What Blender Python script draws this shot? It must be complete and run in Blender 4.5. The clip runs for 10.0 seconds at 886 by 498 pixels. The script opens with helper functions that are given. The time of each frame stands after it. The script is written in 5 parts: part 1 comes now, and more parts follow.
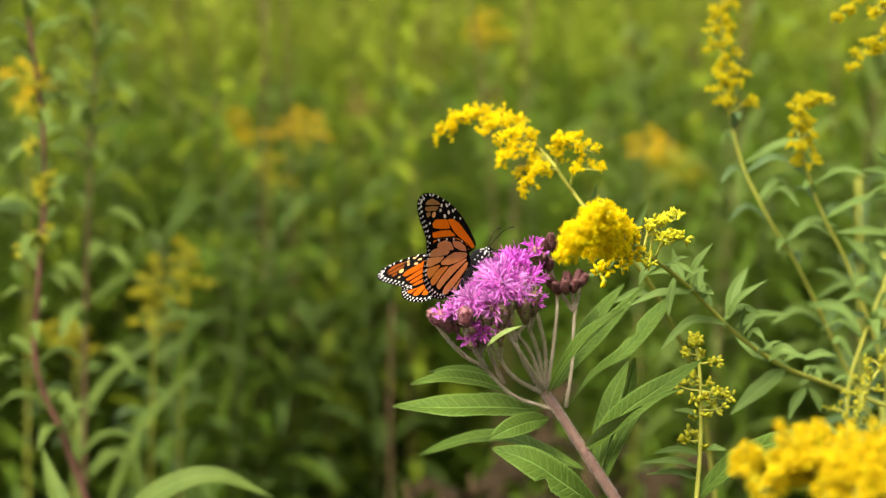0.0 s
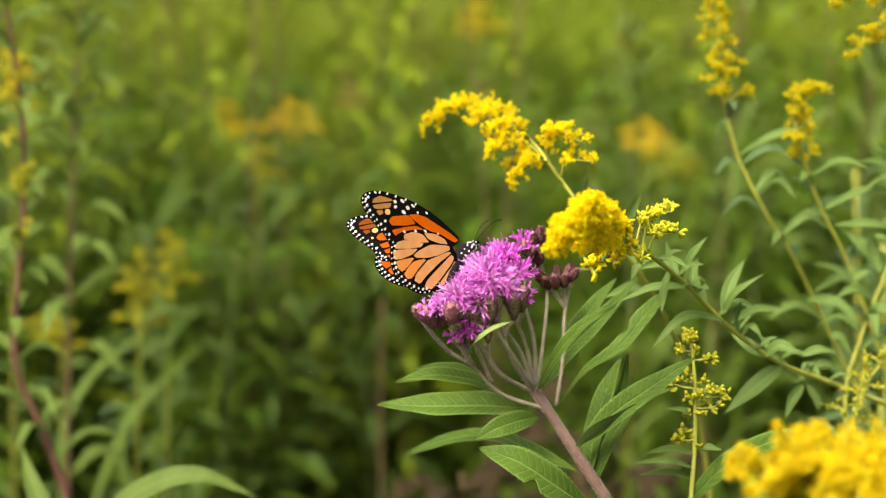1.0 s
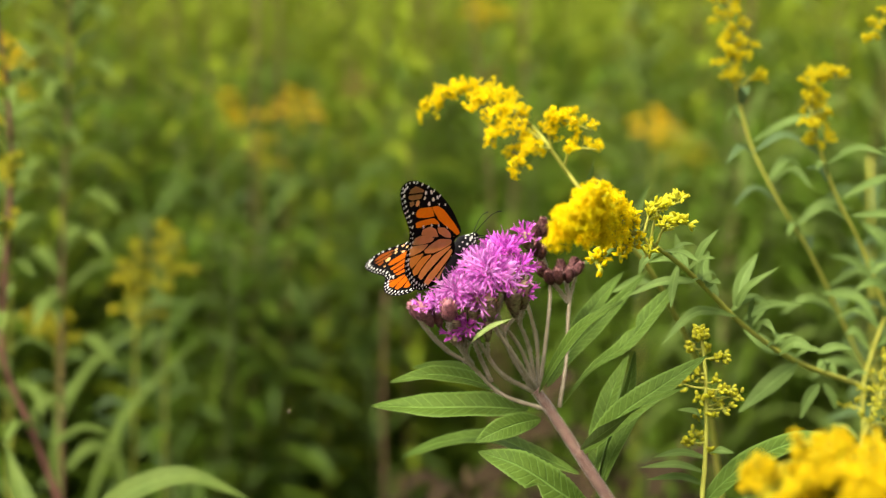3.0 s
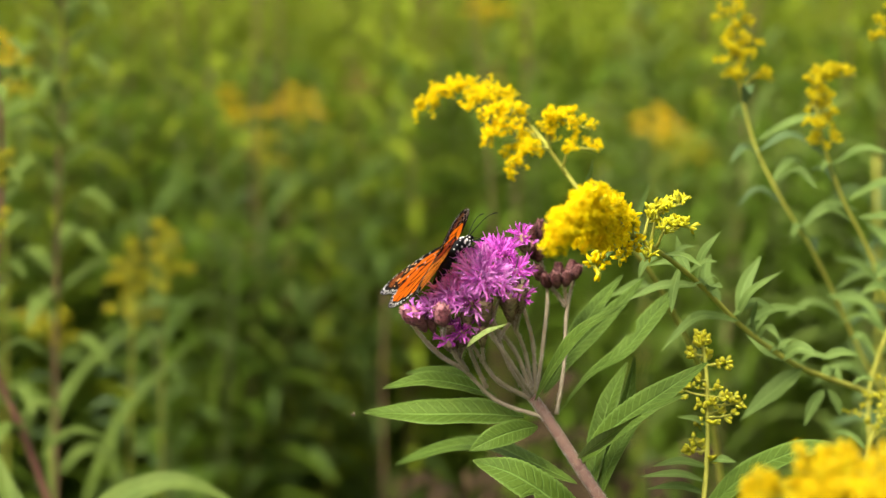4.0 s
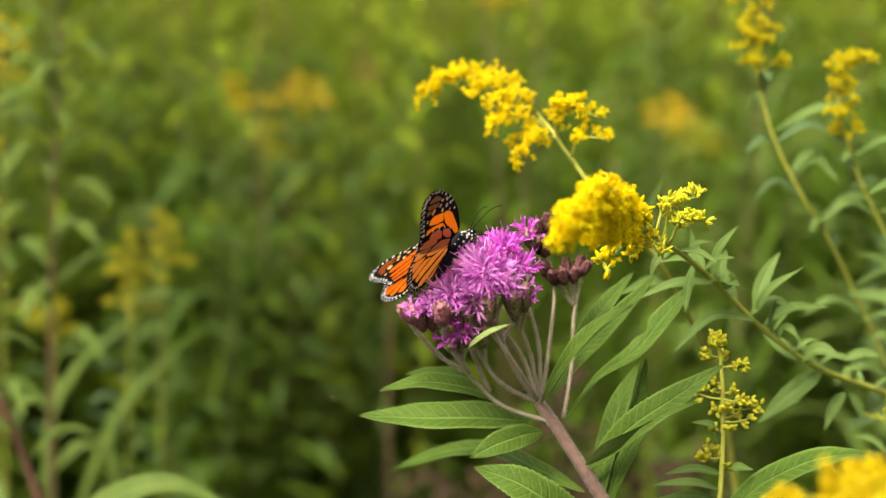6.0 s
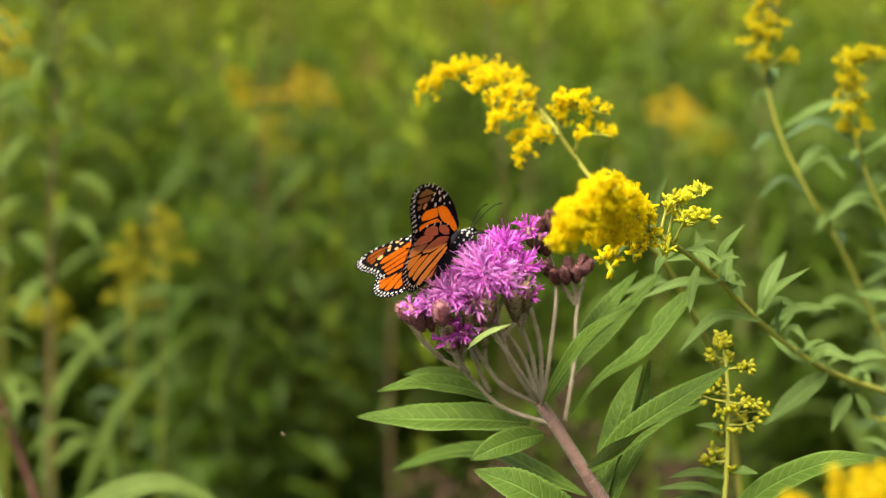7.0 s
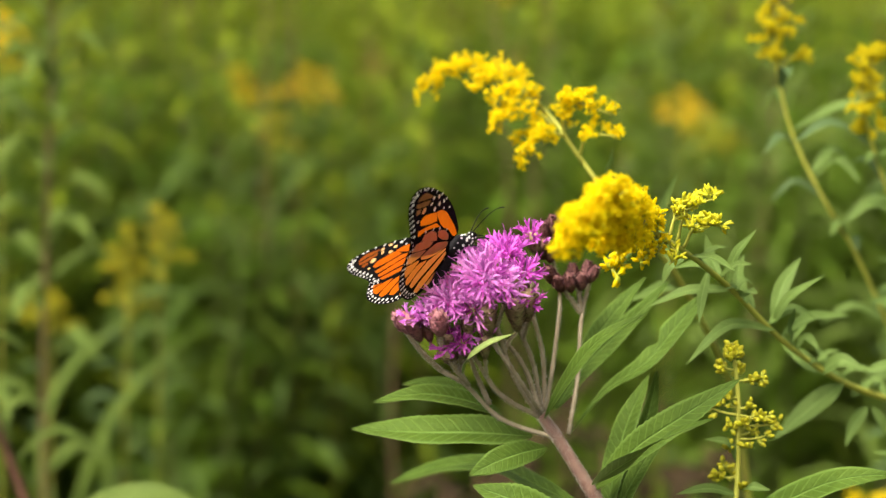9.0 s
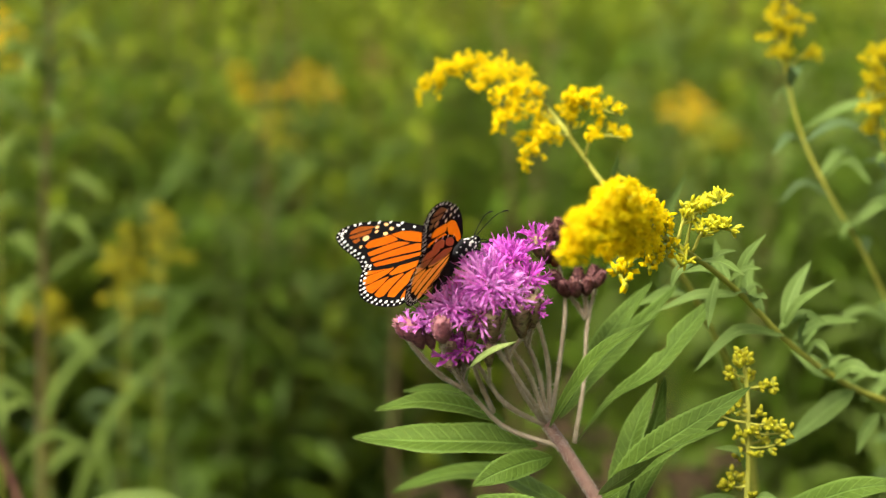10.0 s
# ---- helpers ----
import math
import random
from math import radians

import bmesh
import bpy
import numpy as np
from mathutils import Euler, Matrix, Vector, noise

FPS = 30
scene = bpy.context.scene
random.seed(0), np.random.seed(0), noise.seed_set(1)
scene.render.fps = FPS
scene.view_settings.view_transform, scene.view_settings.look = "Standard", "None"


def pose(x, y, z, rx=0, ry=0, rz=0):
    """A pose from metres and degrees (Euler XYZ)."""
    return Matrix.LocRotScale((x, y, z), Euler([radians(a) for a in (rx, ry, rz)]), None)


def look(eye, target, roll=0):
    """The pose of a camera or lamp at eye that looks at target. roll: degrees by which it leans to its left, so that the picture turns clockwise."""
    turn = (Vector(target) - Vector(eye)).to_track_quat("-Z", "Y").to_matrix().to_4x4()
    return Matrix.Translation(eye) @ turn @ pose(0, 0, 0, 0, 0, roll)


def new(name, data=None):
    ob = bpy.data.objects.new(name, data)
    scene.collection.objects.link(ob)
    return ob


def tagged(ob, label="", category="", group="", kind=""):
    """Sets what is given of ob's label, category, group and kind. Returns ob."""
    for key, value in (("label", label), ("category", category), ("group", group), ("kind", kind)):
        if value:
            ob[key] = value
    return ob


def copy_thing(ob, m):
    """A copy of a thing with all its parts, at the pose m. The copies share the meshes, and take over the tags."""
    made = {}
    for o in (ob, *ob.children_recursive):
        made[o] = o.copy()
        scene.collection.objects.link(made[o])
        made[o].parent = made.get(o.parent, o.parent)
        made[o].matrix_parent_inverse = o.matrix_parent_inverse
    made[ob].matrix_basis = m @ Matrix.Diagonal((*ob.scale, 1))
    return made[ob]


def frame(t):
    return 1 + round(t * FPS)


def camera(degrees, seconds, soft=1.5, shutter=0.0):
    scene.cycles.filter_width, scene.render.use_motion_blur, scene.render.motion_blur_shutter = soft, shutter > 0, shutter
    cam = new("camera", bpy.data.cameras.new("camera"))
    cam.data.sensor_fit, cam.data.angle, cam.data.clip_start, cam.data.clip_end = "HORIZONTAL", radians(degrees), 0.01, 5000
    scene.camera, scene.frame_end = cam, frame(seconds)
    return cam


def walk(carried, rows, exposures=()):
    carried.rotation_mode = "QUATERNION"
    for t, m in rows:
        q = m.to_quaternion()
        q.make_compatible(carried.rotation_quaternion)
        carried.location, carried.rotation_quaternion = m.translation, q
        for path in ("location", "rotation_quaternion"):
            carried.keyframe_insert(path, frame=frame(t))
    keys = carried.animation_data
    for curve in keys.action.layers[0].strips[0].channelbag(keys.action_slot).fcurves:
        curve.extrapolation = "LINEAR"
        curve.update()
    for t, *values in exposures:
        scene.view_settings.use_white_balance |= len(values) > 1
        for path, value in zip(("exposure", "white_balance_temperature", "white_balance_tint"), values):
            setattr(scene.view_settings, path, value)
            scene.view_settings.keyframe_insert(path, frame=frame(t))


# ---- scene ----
cam = camera(30.0, 10.0, soft=1.3)
PATH = [
    (0.0, (-0.0246, -0.6769, 1.3093), (-0.0246, 0.0163, 1.2119), -0.17),
    (0.5, (-0.0225, -0.6653, 1.3076), (-0.0207, 0.0277, 1.2089), -0.12),
    (1.0, (-0.0209, -0.6540, 1.3060), (-0.0187, 0.0387, 1.2059), -0.19),
    (1.5, (-0.0206, -0.6446, 1.3043), (-0.0187, 0.0481, 1.2032), -0.27),
    (2.0, (-0.0201, -0.6363, 1.3034), (-0.0188, 0.0562, 1.2011), -0.32),
    (2.5, (-0.0187, -0.6278, 1.3029), (-0.0187, 0.0645, 1.1992), -0.32),
    (4.0, (-0.0123, -0.6013, 1.3020), (-0.0158, 0.0907, 1.1960), -0.19),
    (4.5, (-0.0118, -0.5925, 1.3012), (-0.0164, 0.0994, 1.1949), -0.14),
    (5.0, (-0.0108, -0.5835, 1.3001), (-0.0170, 0.1082, 1.1924), -0.12),
    (5.5, (-0.0100, -0.5747, 1.2992), (-0.0171, 0.1167, 1.1902), -0.12),
    (7.0, (-0.0075, -0.5554, 1.2973), (-0.0173, 0.1356, 1.1856), 0.15),
    (7.5, (-0.0076, -0.5499, 1.2971), (-0.0178, 0.1410, 1.1849), 0.22),
    (8.0, (-0.0069, -0.5435, 1.2973), (-0.0179, 0.1473, 1.1847), 0.29),
    (8.5, (-0.0059, -0.5377, 1.2971), (-0.0177, 0.1530, 1.1844), 0.32),
    (9.0, (-0.0053, -0.5305, 1.2961), (-0.0178, 0.1602, 1.1833), 0.34),
    (9.5, (-0.0055, -0.5230, 1.2959), (-0.0182, 0.1677, 1.1826), 0.32),
    (10.0, (-0.0060, -0.5166, 1.2960), (-0.0190, 0.1739, 1.1823), 0.30),
]
walk(cam, [(t, look(eye, target, roll)) for t, eye, target, roll in PATH], exposures=[(0.0, 0.70), (10.0, 0.66)])

cam.data.dof.use_dof = True
cam.data.dof.aperture_fstop = 7.2

# ---- world and light: high thin cloud, soft sun from the upper left behind the camera ----
SUN_EL, SUN_AZ = 52.0, -146.0
world = bpy.data.worlds.new("sky")
scene.world = world
world.use_nodes = True
wn = world.node_tree.nodes
sky = wn.new("ShaderNodeTexSky")
sky.sky_type = "NISHITA"
sky.sun_disc = False
sky.sun_elevation, sky.sun_rotation = radians(SUN_EL), radians(SUN_AZ)
sky.air_density, sky.dust_density, sky.ozone_density = 1.0, 8.0, 0.0
haze = wn.new("ShaderNodeHueSaturation")          # thin cloud takes most of the blue out of the sky
haze.inputs["Saturation"].default_value = 0.35
world.node_tree.links.new(sky.outputs[0], haze.inputs["Color"])
world.node_tree.links.new(haze.outputs[0], wn["Background"].inputs[0])
wn["Background"].inputs[1].default_value = 0.12
sun = new("sun", bpy.data.lights.new("sun", "SUN"))
sun.data.energy, sun.data.angle, sun.data.color = 3.5, radians(28), (1.0, 0.93, 0.78)
el, az = radians(SUN_EL), radians(SUN_AZ)
sun.matrix_world = look((0, 0, 0), (-math.sin(az) * math.cos(el), -math.cos(az) * math.cos(el), -math.sin(el)))


# ---- materials ----
def rgb(c):
    return (c[0], c[1], c[2], 1.0)


def material(name, base, second, rough=0.55, scale=60.0, spots=None, translucent=0.0, veins=0.0, bump=0.2, island=0.0, sheen=0.0, spec=0.4, glow=0.0, spread=0.0):
    """A mottled surface: two colours mixed by coarse and fine noise, optional leaf veins along the UV map and variation per island."""
    mat = bpy.data.materials.new(name)
    mat.use_nodes = True
    nt = mat.node_tree
    n, link = nt.nodes, nt.links.new
    bsdf, out = n["Principled BSDF"], n["Material Output"]
    tc = n.new("ShaderNodeTexCoord")
    coarse, fine = n.new("ShaderNodeTexNoise"), n.new("ShaderNodeTexNoise")
    coarse.inputs["Scale"].default_value, fine.inputs["Scale"].default_value = scale, scale * 9
    fine.inputs["Detail"].default_value = 3
    for t in (coarse, fine):
        link(tc.outputs["Object"], t.inputs["Vector"])
    add = n.new("ShaderNodeMath")
    add.operation = "MULTIPLY_ADD"
    link(fine.outputs[0], add.inputs[0])
    add.inputs[1].default_value = 0.6
    link(coarse.outputs[0], add.inputs[2])
    ramp = n.new("ShaderNodeMapRange")
    ramp.inputs[1].default_value, ramp.inputs[2].default_value = 0.5, 1.1
    link(add.outputs[0], ramp.inputs[0])
    mix = n.new("ShaderNodeMix")
    mix.data_type = "RGBA"
    link(ramp.outputs[0], mix.inputs[0])
    mix.inputs[6].default_value, mix.inputs[7].default_value = rgb(base), rgb(second)
    colour = mix.outputs[2]
    height = fine.outputs[0]
    if veins:
        uv = n.new("ShaderNodeSeparateXYZ")
        link(tc.outputs["UV"], uv.inputs[0])
        centre = n.new("ShaderNodeMath")          # distance from the midrib
        centre.operation = "ABSOLUTE"
        link(uv.outputs[0], centre.inputs[0])
        rib = n.new("ShaderNodeMapRange")
        rib.inputs[1].default_value, rib.inputs[2].default_value = 0.03, 0.10
        rib.inputs[3].default_value, rib.inputs[4].default_value = 1.0, 0.0
        link(centre.outputs[0], rib.inputs[0])
        slant = n.new("ShaderNodeMath")           # side veins sweep towards the tip
        slant.operation = "MULTIPLY_ADD"
        link(centre.outputs[0], slant.inputs[0])
        slant.inputs[1].default_value = -0.09
        link(uv.outputs[1], slant.inputs[2])
        wave = n.new("ShaderNodeMath")
        wave.operation = "MULTIPLY"
        link(slant.outputs[0], wave.inputs[0])
        wave.inputs[1].default_value = 105.0
        sine = n.new("ShaderNodeMath")
        sine.operation = "SINE"
        link(wave.outputs[0], sine.inputs[0])
        side = n.new("ShaderNodeMapRange")
        side.inputs[1].default_value, side.inputs[2].default_value = 0.7, 1.0
        link(sine.outputs[0], side.inputs[0])
        weak = n.new("ShaderNodeMath")
        weak.operation = "MULTIPLY"
        link(side.outputs[0], weak.inputs[0])
        weak.inputs[1].default_value = 0.35
        both = n.new("ShaderNodeMath")
        both.operation = "MAXIMUM"
        link(weak.outputs[0], both.inputs[0])
        link(rib.outputs[0], both.inputs[1])
        if veins > 0.7:                            # pale narrow margin of the blade
            margin = n.new("ShaderNodeMapRange")
            margin.inputs[1].default_value, margin.inputs[2].default_value = 0.80, 1.0
            margin.inputs[4].default_value = 0.75
            link(centre.outputs[0], margin.inputs[0])
            rimmed = n.new("ShaderNodeMath")
            rimmed.operation = "MAXIMUM"
            link(both.outputs[0], rimmed.inputs[0])
            link(margin.outputs[0], rimmed.inputs[1])
            both = rimmed
        amount = n.new("ShaderNodeMath")
        amount.operation = "MULTIPLY"
        link(both.outputs[0], amount.inputs[0])
        amount.inputs[1].default_value = veins
        vmix = n.new("ShaderNodeMix")
        vmix.data_type = "RGBA"
        link(amount.outputs[0], vmix.inputs[0])
        link(colour, vmix.inputs[6])
        vmix.inputs[7].default_value = rgb([min(1, v * 2.6 + 0.045) for v in base])
        colour = vmix.outputs[2]
        dip = n.new("ShaderNodeMath")
        dip.operation = "SUBTRACT"
        link(fine.outputs[0], dip.inputs[0])
        link(both.outputs[0], dip.inputs[1])
        height = dip.outputs[0]
    if island:
        geo = n.new("ShaderNodeNewGeometry")
        hsv = n.new("ShaderNodeHueSaturation")
        for k, (lo, hi) in (("Value", (1 - island, 1 + island)), ("Hue", (0.5 - 0.03 * island, 0.5 + 0.03 * island))):
            mr = n.new("ShaderNodeMapRange")
            mr.inputs[3].default_value, mr.inputs[4].default_value = lo, hi
            link(geo.outputs["Random Per Island"], mr.inputs[0])
            link(mr.outputs[0], hsv.inputs[k])
        link(colour, hsv.inputs["Color"])
        colour = hsv.outputs[0]
    if spread:                                     # each tuft has its own shade
        info, own = n.new("ShaderNodeObjectInfo"), n.new("ShaderNodeHueSaturation")
        for k, (lo, hi) in (("Value", (1 - spread, 1 + 0.5 * spread)), ("Hue", (0.5 + 0.05 * spread, 0.5 - 0.03 * spread))):
            mr = n.new("ShaderNodeMapRange")
            mr.inputs[3].default_value, mr.inputs[4].default_value = lo, hi
            link(info.outputs["Random"], mr.inputs[0])
            link(mr.outputs[0], own.inputs[k])
        link(colour, own.inputs["Color"])
        colour = own.outputs[0]
    link(colour, bsdf.inputs["Base Color"])
    bsdf.inputs["Roughness"].default_value = rough
    bsdf.inputs["Specular IOR Level"].default_value = spec
    if sheen:
        bsdf.inputs["Sheen Weight"].default_value = sheen
        bsdf.inputs["Sheen Roughness"].default_value = 0.4
    if bump:
        b = n.new("ShaderNodeBump")
        b.inputs["Strength"].default_value, b.inputs["Distance"].default_value = bump, 0.0006
        link(height, b.inputs["Height"])
        link(b.outputs[0], bsdf.inputs["Normal"])
    if translucent:
        tr = n.new("ShaderNodeBsdfTranslucent")
        if glow:                                   # thin scales let a paler light through
            gm = n.new("ShaderNodeGamma")
            gm.inputs[1].default_value = glow
            link(colour, gm.inputs[0])
            link(gm.outputs[0], tr.inputs[0])
        else:
            link(colour, tr.inputs[0])
        ms = n.new("ShaderNodeMixShader")
        ms.inputs[0].default_value = translucent
        link(bsdf.outputs[0], ms.inputs[1])
        link(tr.outputs[0], ms.inputs[2])
        link(ms.outputs[0], out.inputs[0])
    return mat


M = {
    "soil": material("leaf_litter_soil", (0.035, 0.028, 0.012), (0.03, 0.045, 0.008), 0.95, 6.0, spec=0.1),
    "iron_leaf": material("ironweed_leaf", (0.070, 0.125, 0.012), (0.110, 0.180, 0.022), 0.6, 70, translucent=0.25, veins=0.8, bump=1.0, spec=0.16),
    "iron_under": material("ironweed_leaf_underside", (0.25, 0.33, 0.09), (0.30, 0.38, 0.12), 0.65, 70, translucent=0.22, veins=0.45, bump=0.4, spec=0.18),
    "iron_stem": material("ironweed_stem", (0.17, 0.088, 0.070), (0.34, 0.21, 0.155), 0.8, 320, sheen=0.08, spec=0.12, bump=1.0),
    "iron_stalk": material("ironweed_stalk", (0.26, 0.215, 0.125), (0.48, 0.39, 0.27), 0.75, 220, sheen=0.08, spec=0.2, bump=0.5),
    "stem_hair": material("pale_stem_hair", (0.62, 0.52, 0.44), (0.72, 0.64, 0.55), 0.7, 300, translucent=0.4, bump=0, spec=0.1),
    "involucre": material("ironweed_involucre", (0.34, 0.31, 0.14), (0.40, 0.22, 0.18), 0.8, 260, bump=0.8, island=0.5, spec=0.15),
    "bud": material("ironweed_bud", (0.16, 0.058, 0.064), (0.30, 0.145, 0.13), 0.8, 500, bump=0.8, island=0.6, spec=0.15),
    "pink_bud": material("ironweed_pink_bud", (0.36, 0.13, 0.17), (0.46, 0.24, 0.24), 0.75, 400, bump=0.8, island=0.4, spec=0.15),
    "floret": material("ironweed_floret", (0.80, 0.15, 0.76), (0.97, 0.52, 0.95), 0.5, 160, translucent=0.42, island=0.38, bump=0, spec=0.1, spread=0.2),
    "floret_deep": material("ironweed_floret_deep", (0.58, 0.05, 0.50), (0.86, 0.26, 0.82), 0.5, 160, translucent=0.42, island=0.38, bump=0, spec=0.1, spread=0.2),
    "floret_tube": material("ironweed_floret_tube", (0.60, 0.09, 0.48), (0.72, 0.18, 0.60), 0.55, 120, translucent=0.42, island=0.3, bump=0, spec=0.1),
    "gold": material("goldenrod_petal", (0.95, 0.74, 0.003), (0.97, 0.82, 0.005), 0.5, 200, translucent=0.55, island=0.12, bump=0, spec=0.1),
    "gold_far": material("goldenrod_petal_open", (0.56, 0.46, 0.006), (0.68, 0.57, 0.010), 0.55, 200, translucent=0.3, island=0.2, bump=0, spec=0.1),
    "gold_near": material("goldenrod_petal_deep", (0.68, 0.49, 0.005), (0.80, 0.61, 0.008), 0.55, 200, translucent=0.35, island=0.25, bump=0, spec=0.1),
    "gold_cup": material("goldenrod_yellow_cup", (0.72, 0.64, 0.010), (0.80, 0.70, 0.012), 0.55, 200, translucent=0.4, bump=0, spec=0.1),
    "gold_dull": material("goldenrod_petal_faded", (0.44, 0.39, 0.008), (0.54, 0.47, 0.012), 0.6, 200, translucent=0.25, island=0.25, bump=0),
    "amber": material("goldenrod_petal_amber", (0.86, 0.58, 0.006), (0.92, 0.66, 0.010), 0.6, 200, translucent=0.3, island=0.25, bump=0),
    "rust": material("dry_seed_head", (0.22, 0.10, 0.03), (0.30, 0.15, 0.05), 0.8, 80, island=0.2),
    "gold_bud": material("goldenrod_bud", (0.68, 0.65, 0.018), (0.80, 0.72, 0.020), 0.55, 200, translucent=0.3, island=0.2, bump=0),
    "bud_green": material("goldenrod_bud_cup", (0.30, 0.33, 0.03), (0.38, 0.39, 0.04), 0.55, 200, translucent=0.2, bump=0, spec=0.25),
    "bud_olive": material("goldenrod_bud_olive", (0.45, 0.43, 0.016), (0.57, 0.53, 0.024), 0.5, 200, translucent=0.25, island=0.25, bump=0, spec=0.25),
    "cup": material("goldenrod_cup", (0.42, 0.45, 0.026), (0.52, 0.51, 0.032), 0.6, 200, bump=0),
    "gold_stem": material("goldenrod_stem", (0.35, 0.36, 0.05), (0.45, 0.43, 0.07), 0.65, 160, spec=0.2),
    "gold_leaf": material("goldenrod_leaf", (0.110, 0.175, 0.036), (0.160, 0.235, 0.055), 0.6, 80, translucent=0.3, veins=0.4, island=0.12, bump=0.3, spec=0.15),
    "gold_leaf_dark": material("goldenrod_leaf_dark", (0.065, 0.112, 0.036), (0.100, 0.152, 0.052), 0.6, 80, translucent=0.25, veins=0.4, island=0.12, bump=0.3, spec=0.15),
    "meadow_near": material("meadow_leaf_soft", (0.088, 0.135, 0.021), (0.138, 0.19, 0.034), 0.6, 80, translucent=0.3, veins=0.3, island=0.25, bump=0.2, spec=0.15),
    # darker copy of the soft leaf, with the dip's shade in its colour
    "meadow_shade": material("meadow_leaf_shaded", (0.060, 0.105, 0.018), (0.100, 0.150, 0.030), 0.6, 60, translucent=0.3, veins=0.3, island=0.25, bump=0.2, spec=0.1),
    "red_stem": material("reddish_stem", (0.12, 0.042, 0.03), (0.18, 0.08, 0.05), 0.7, 90),
    "brown_stem": material("dead_stem", (0.11, 0.065, 0.025), (0.15, 0.09, 0.04), 0.8, 90),
    # brown taken down to near black: shade under the flower put into the colour
    "gap_shade_leaf": material("shade_brown_leaf", (0.020, 0.014, 0.006), (0.042, 0.026, 0.011), 0.85, 60, translucent=0.1, veins=0.2, island=0.3, bump=0.4, spec=0.1),
    "meadow_stem": material("meadow_stem", (0.06, 0.09, 0.012), (0.10, 0.10, 0.03), 0.7, 40),
    "wing_black": material("wing_black", (0.002, 0.0018, 0.0018), (0.005, 0.004, 0.0035), 0.7, 900, spec=0.03, bump=0.1),
    "wing_orange": material("wing_orange", (0.66, 0.13, 0.002), (0.78, 0.19, 0.004), 0.6, 700, translucent=0.66, bump=0.1, spec=0.06, glow=0.5),
    "wing_tan": material("wing_tan", (0.74, 0.38, 0.12), (0.84, 0.51, 0.22), 0.6, 300, translucent=0.55, bump=0.1, spec=0.06, glow=0.7),
    "wing_ochre": material("wing_ochre", (0.40, 0.19, 0.05), (0.50, 0.26, 0.08), 0.6, 700, translucent=0.45, bump=0.1, spec=0.06, glow=0.6),
    "wing_amber": material("wing_amber", (0.74, 0.29, 0.05), (0.80, 0.35, 0.08), 0.6, 500, translucent=0.5, bump=0.1, spec=0.06, glow=0.5),
    "wing_rust": material("wing_rust", (0.16, 0.035, 0.003), (0.24, 0.06, 0.005), 0.6, 700, translucent=0.25, bump=0.1, spec=0.06),
    "wing_white": material("wing_white", (0.82, 0.80, 0.74), (0.88, 0.86, 0.80), 0.6, 700, translucent=0.45, bump=0),
    "wing_pale": material("wing_pale_spot", (0.82, 0.42, 0.13), (0.86, 0.52, 0.22), 0.6, 700, translucent=0.3, bump=0),
    "body_black": material("butterfly_body", (0.006, 0.005, 0.006), (0.014, 0.012, 0.013), 0.7, 600, sheen=0.03, bump=0.6, spec=0.15),
    "gnat": material("gnat_body", (0.09, 0.055, 0.025), (0.14, 0.09, 0.045), 0.5, 2000, bump=0),
    "gnat_wing": material("gnat_wing", (0.30, 0.24, 0.14), (0.36, 0.29, 0.18), 0.5, 2000, translucent=0.6, bump=0),
    "meadow": material("meadow_leaf", (0.074, 0.132, 0.011), (0.138, 0.205, 0.020), 0.6, 20, translucent=0.42, island=0.35, bump=0, spec=0.08),
    "meadow_mid": material("meadow_leaf_light", (0.165, 0.225, 0.012), (0.25, 0.30, 0.02), 0.6, 20, translucent=0.35, island=0.5, bump=0, spec=0.08),
    "meadow_far": material("meadow_grass", (0.152, 0.210, 0.013), (0.210, 0.262, 0.019), 0.6, 10, translucent=0.35, island=0.35, bump=0, spec=0.08),
}


# ---- mesh tools ----
class Geo:
    """Vertices, faces, UVs and material slots gathered for one mesh."""

    def __init__(self):
        self.v, self.f, self.uv, self.m = [], [], [], []

    def add(self, v, f, uv=None, m=0):
        k = len(self.v)
        self.v.extend(tuple(p) for p in v)
        self.uv.extend(uv if uv is not None else [(0.5, 0.0)] * len(v))
        self.f.extend(tuple(k + i for i in q) for q in f)
        self.m.extend(m if isinstance(m, list) else [m] * len(f))

    def mesh(self, name, mats, smooth=True):
        me = bpy.data.meshes.new(name)
        me.from_pydata(self.v, [], self.f)
        layer = me.uv_layers.new(name="UVMap")
        idx = np.empty(len(me.loops), dtype=np.int32)
        me.loops.foreach_get("vertex_index", idx)
        layer.data.foreach_set("uv", np.array(self.uv, dtype=np.float32)[idx].ravel())
        for mt in mats:
            me.materials.append(mt)
        me.polygons.foreach_set("material_index", self.m)
        me.polygons.foreach_set("use_smooth", [smooth] * len(self.f))
        me.update()
        return me


def part(name, geo, mats, parent=None, label="", smooth=True):
    """Links a Geo as one mesh object under a thing or a part."""
    mats = mats if isinstance(mats, (list, tuple)) else [mats]
    ob = new(name, geo.mesh(name, mats, smooth))
    if parent is not None:
        ob.parent = parent
        ob.matrix_parent_inverse = Matrix.Identity(4)
    if label:
        ob["label"] = label
    return ob


def thing(name, base, label, category, group=""):
    ob = new(name)
    ob.empty_display_size = 0.02
    ob.location = base
    return tagged(ob, label, category, group)


def child(name, geo, mats, owner, label=""):
    """A part whose geometry is in world space, under a thing that stands at its base."""
    geo.v = [(p[0] - owner.location[0], p[1] - owner.location[1], p[2] - owner.location[2]) for p in geo.v]
    return part(name, geo, mats, owner, label)


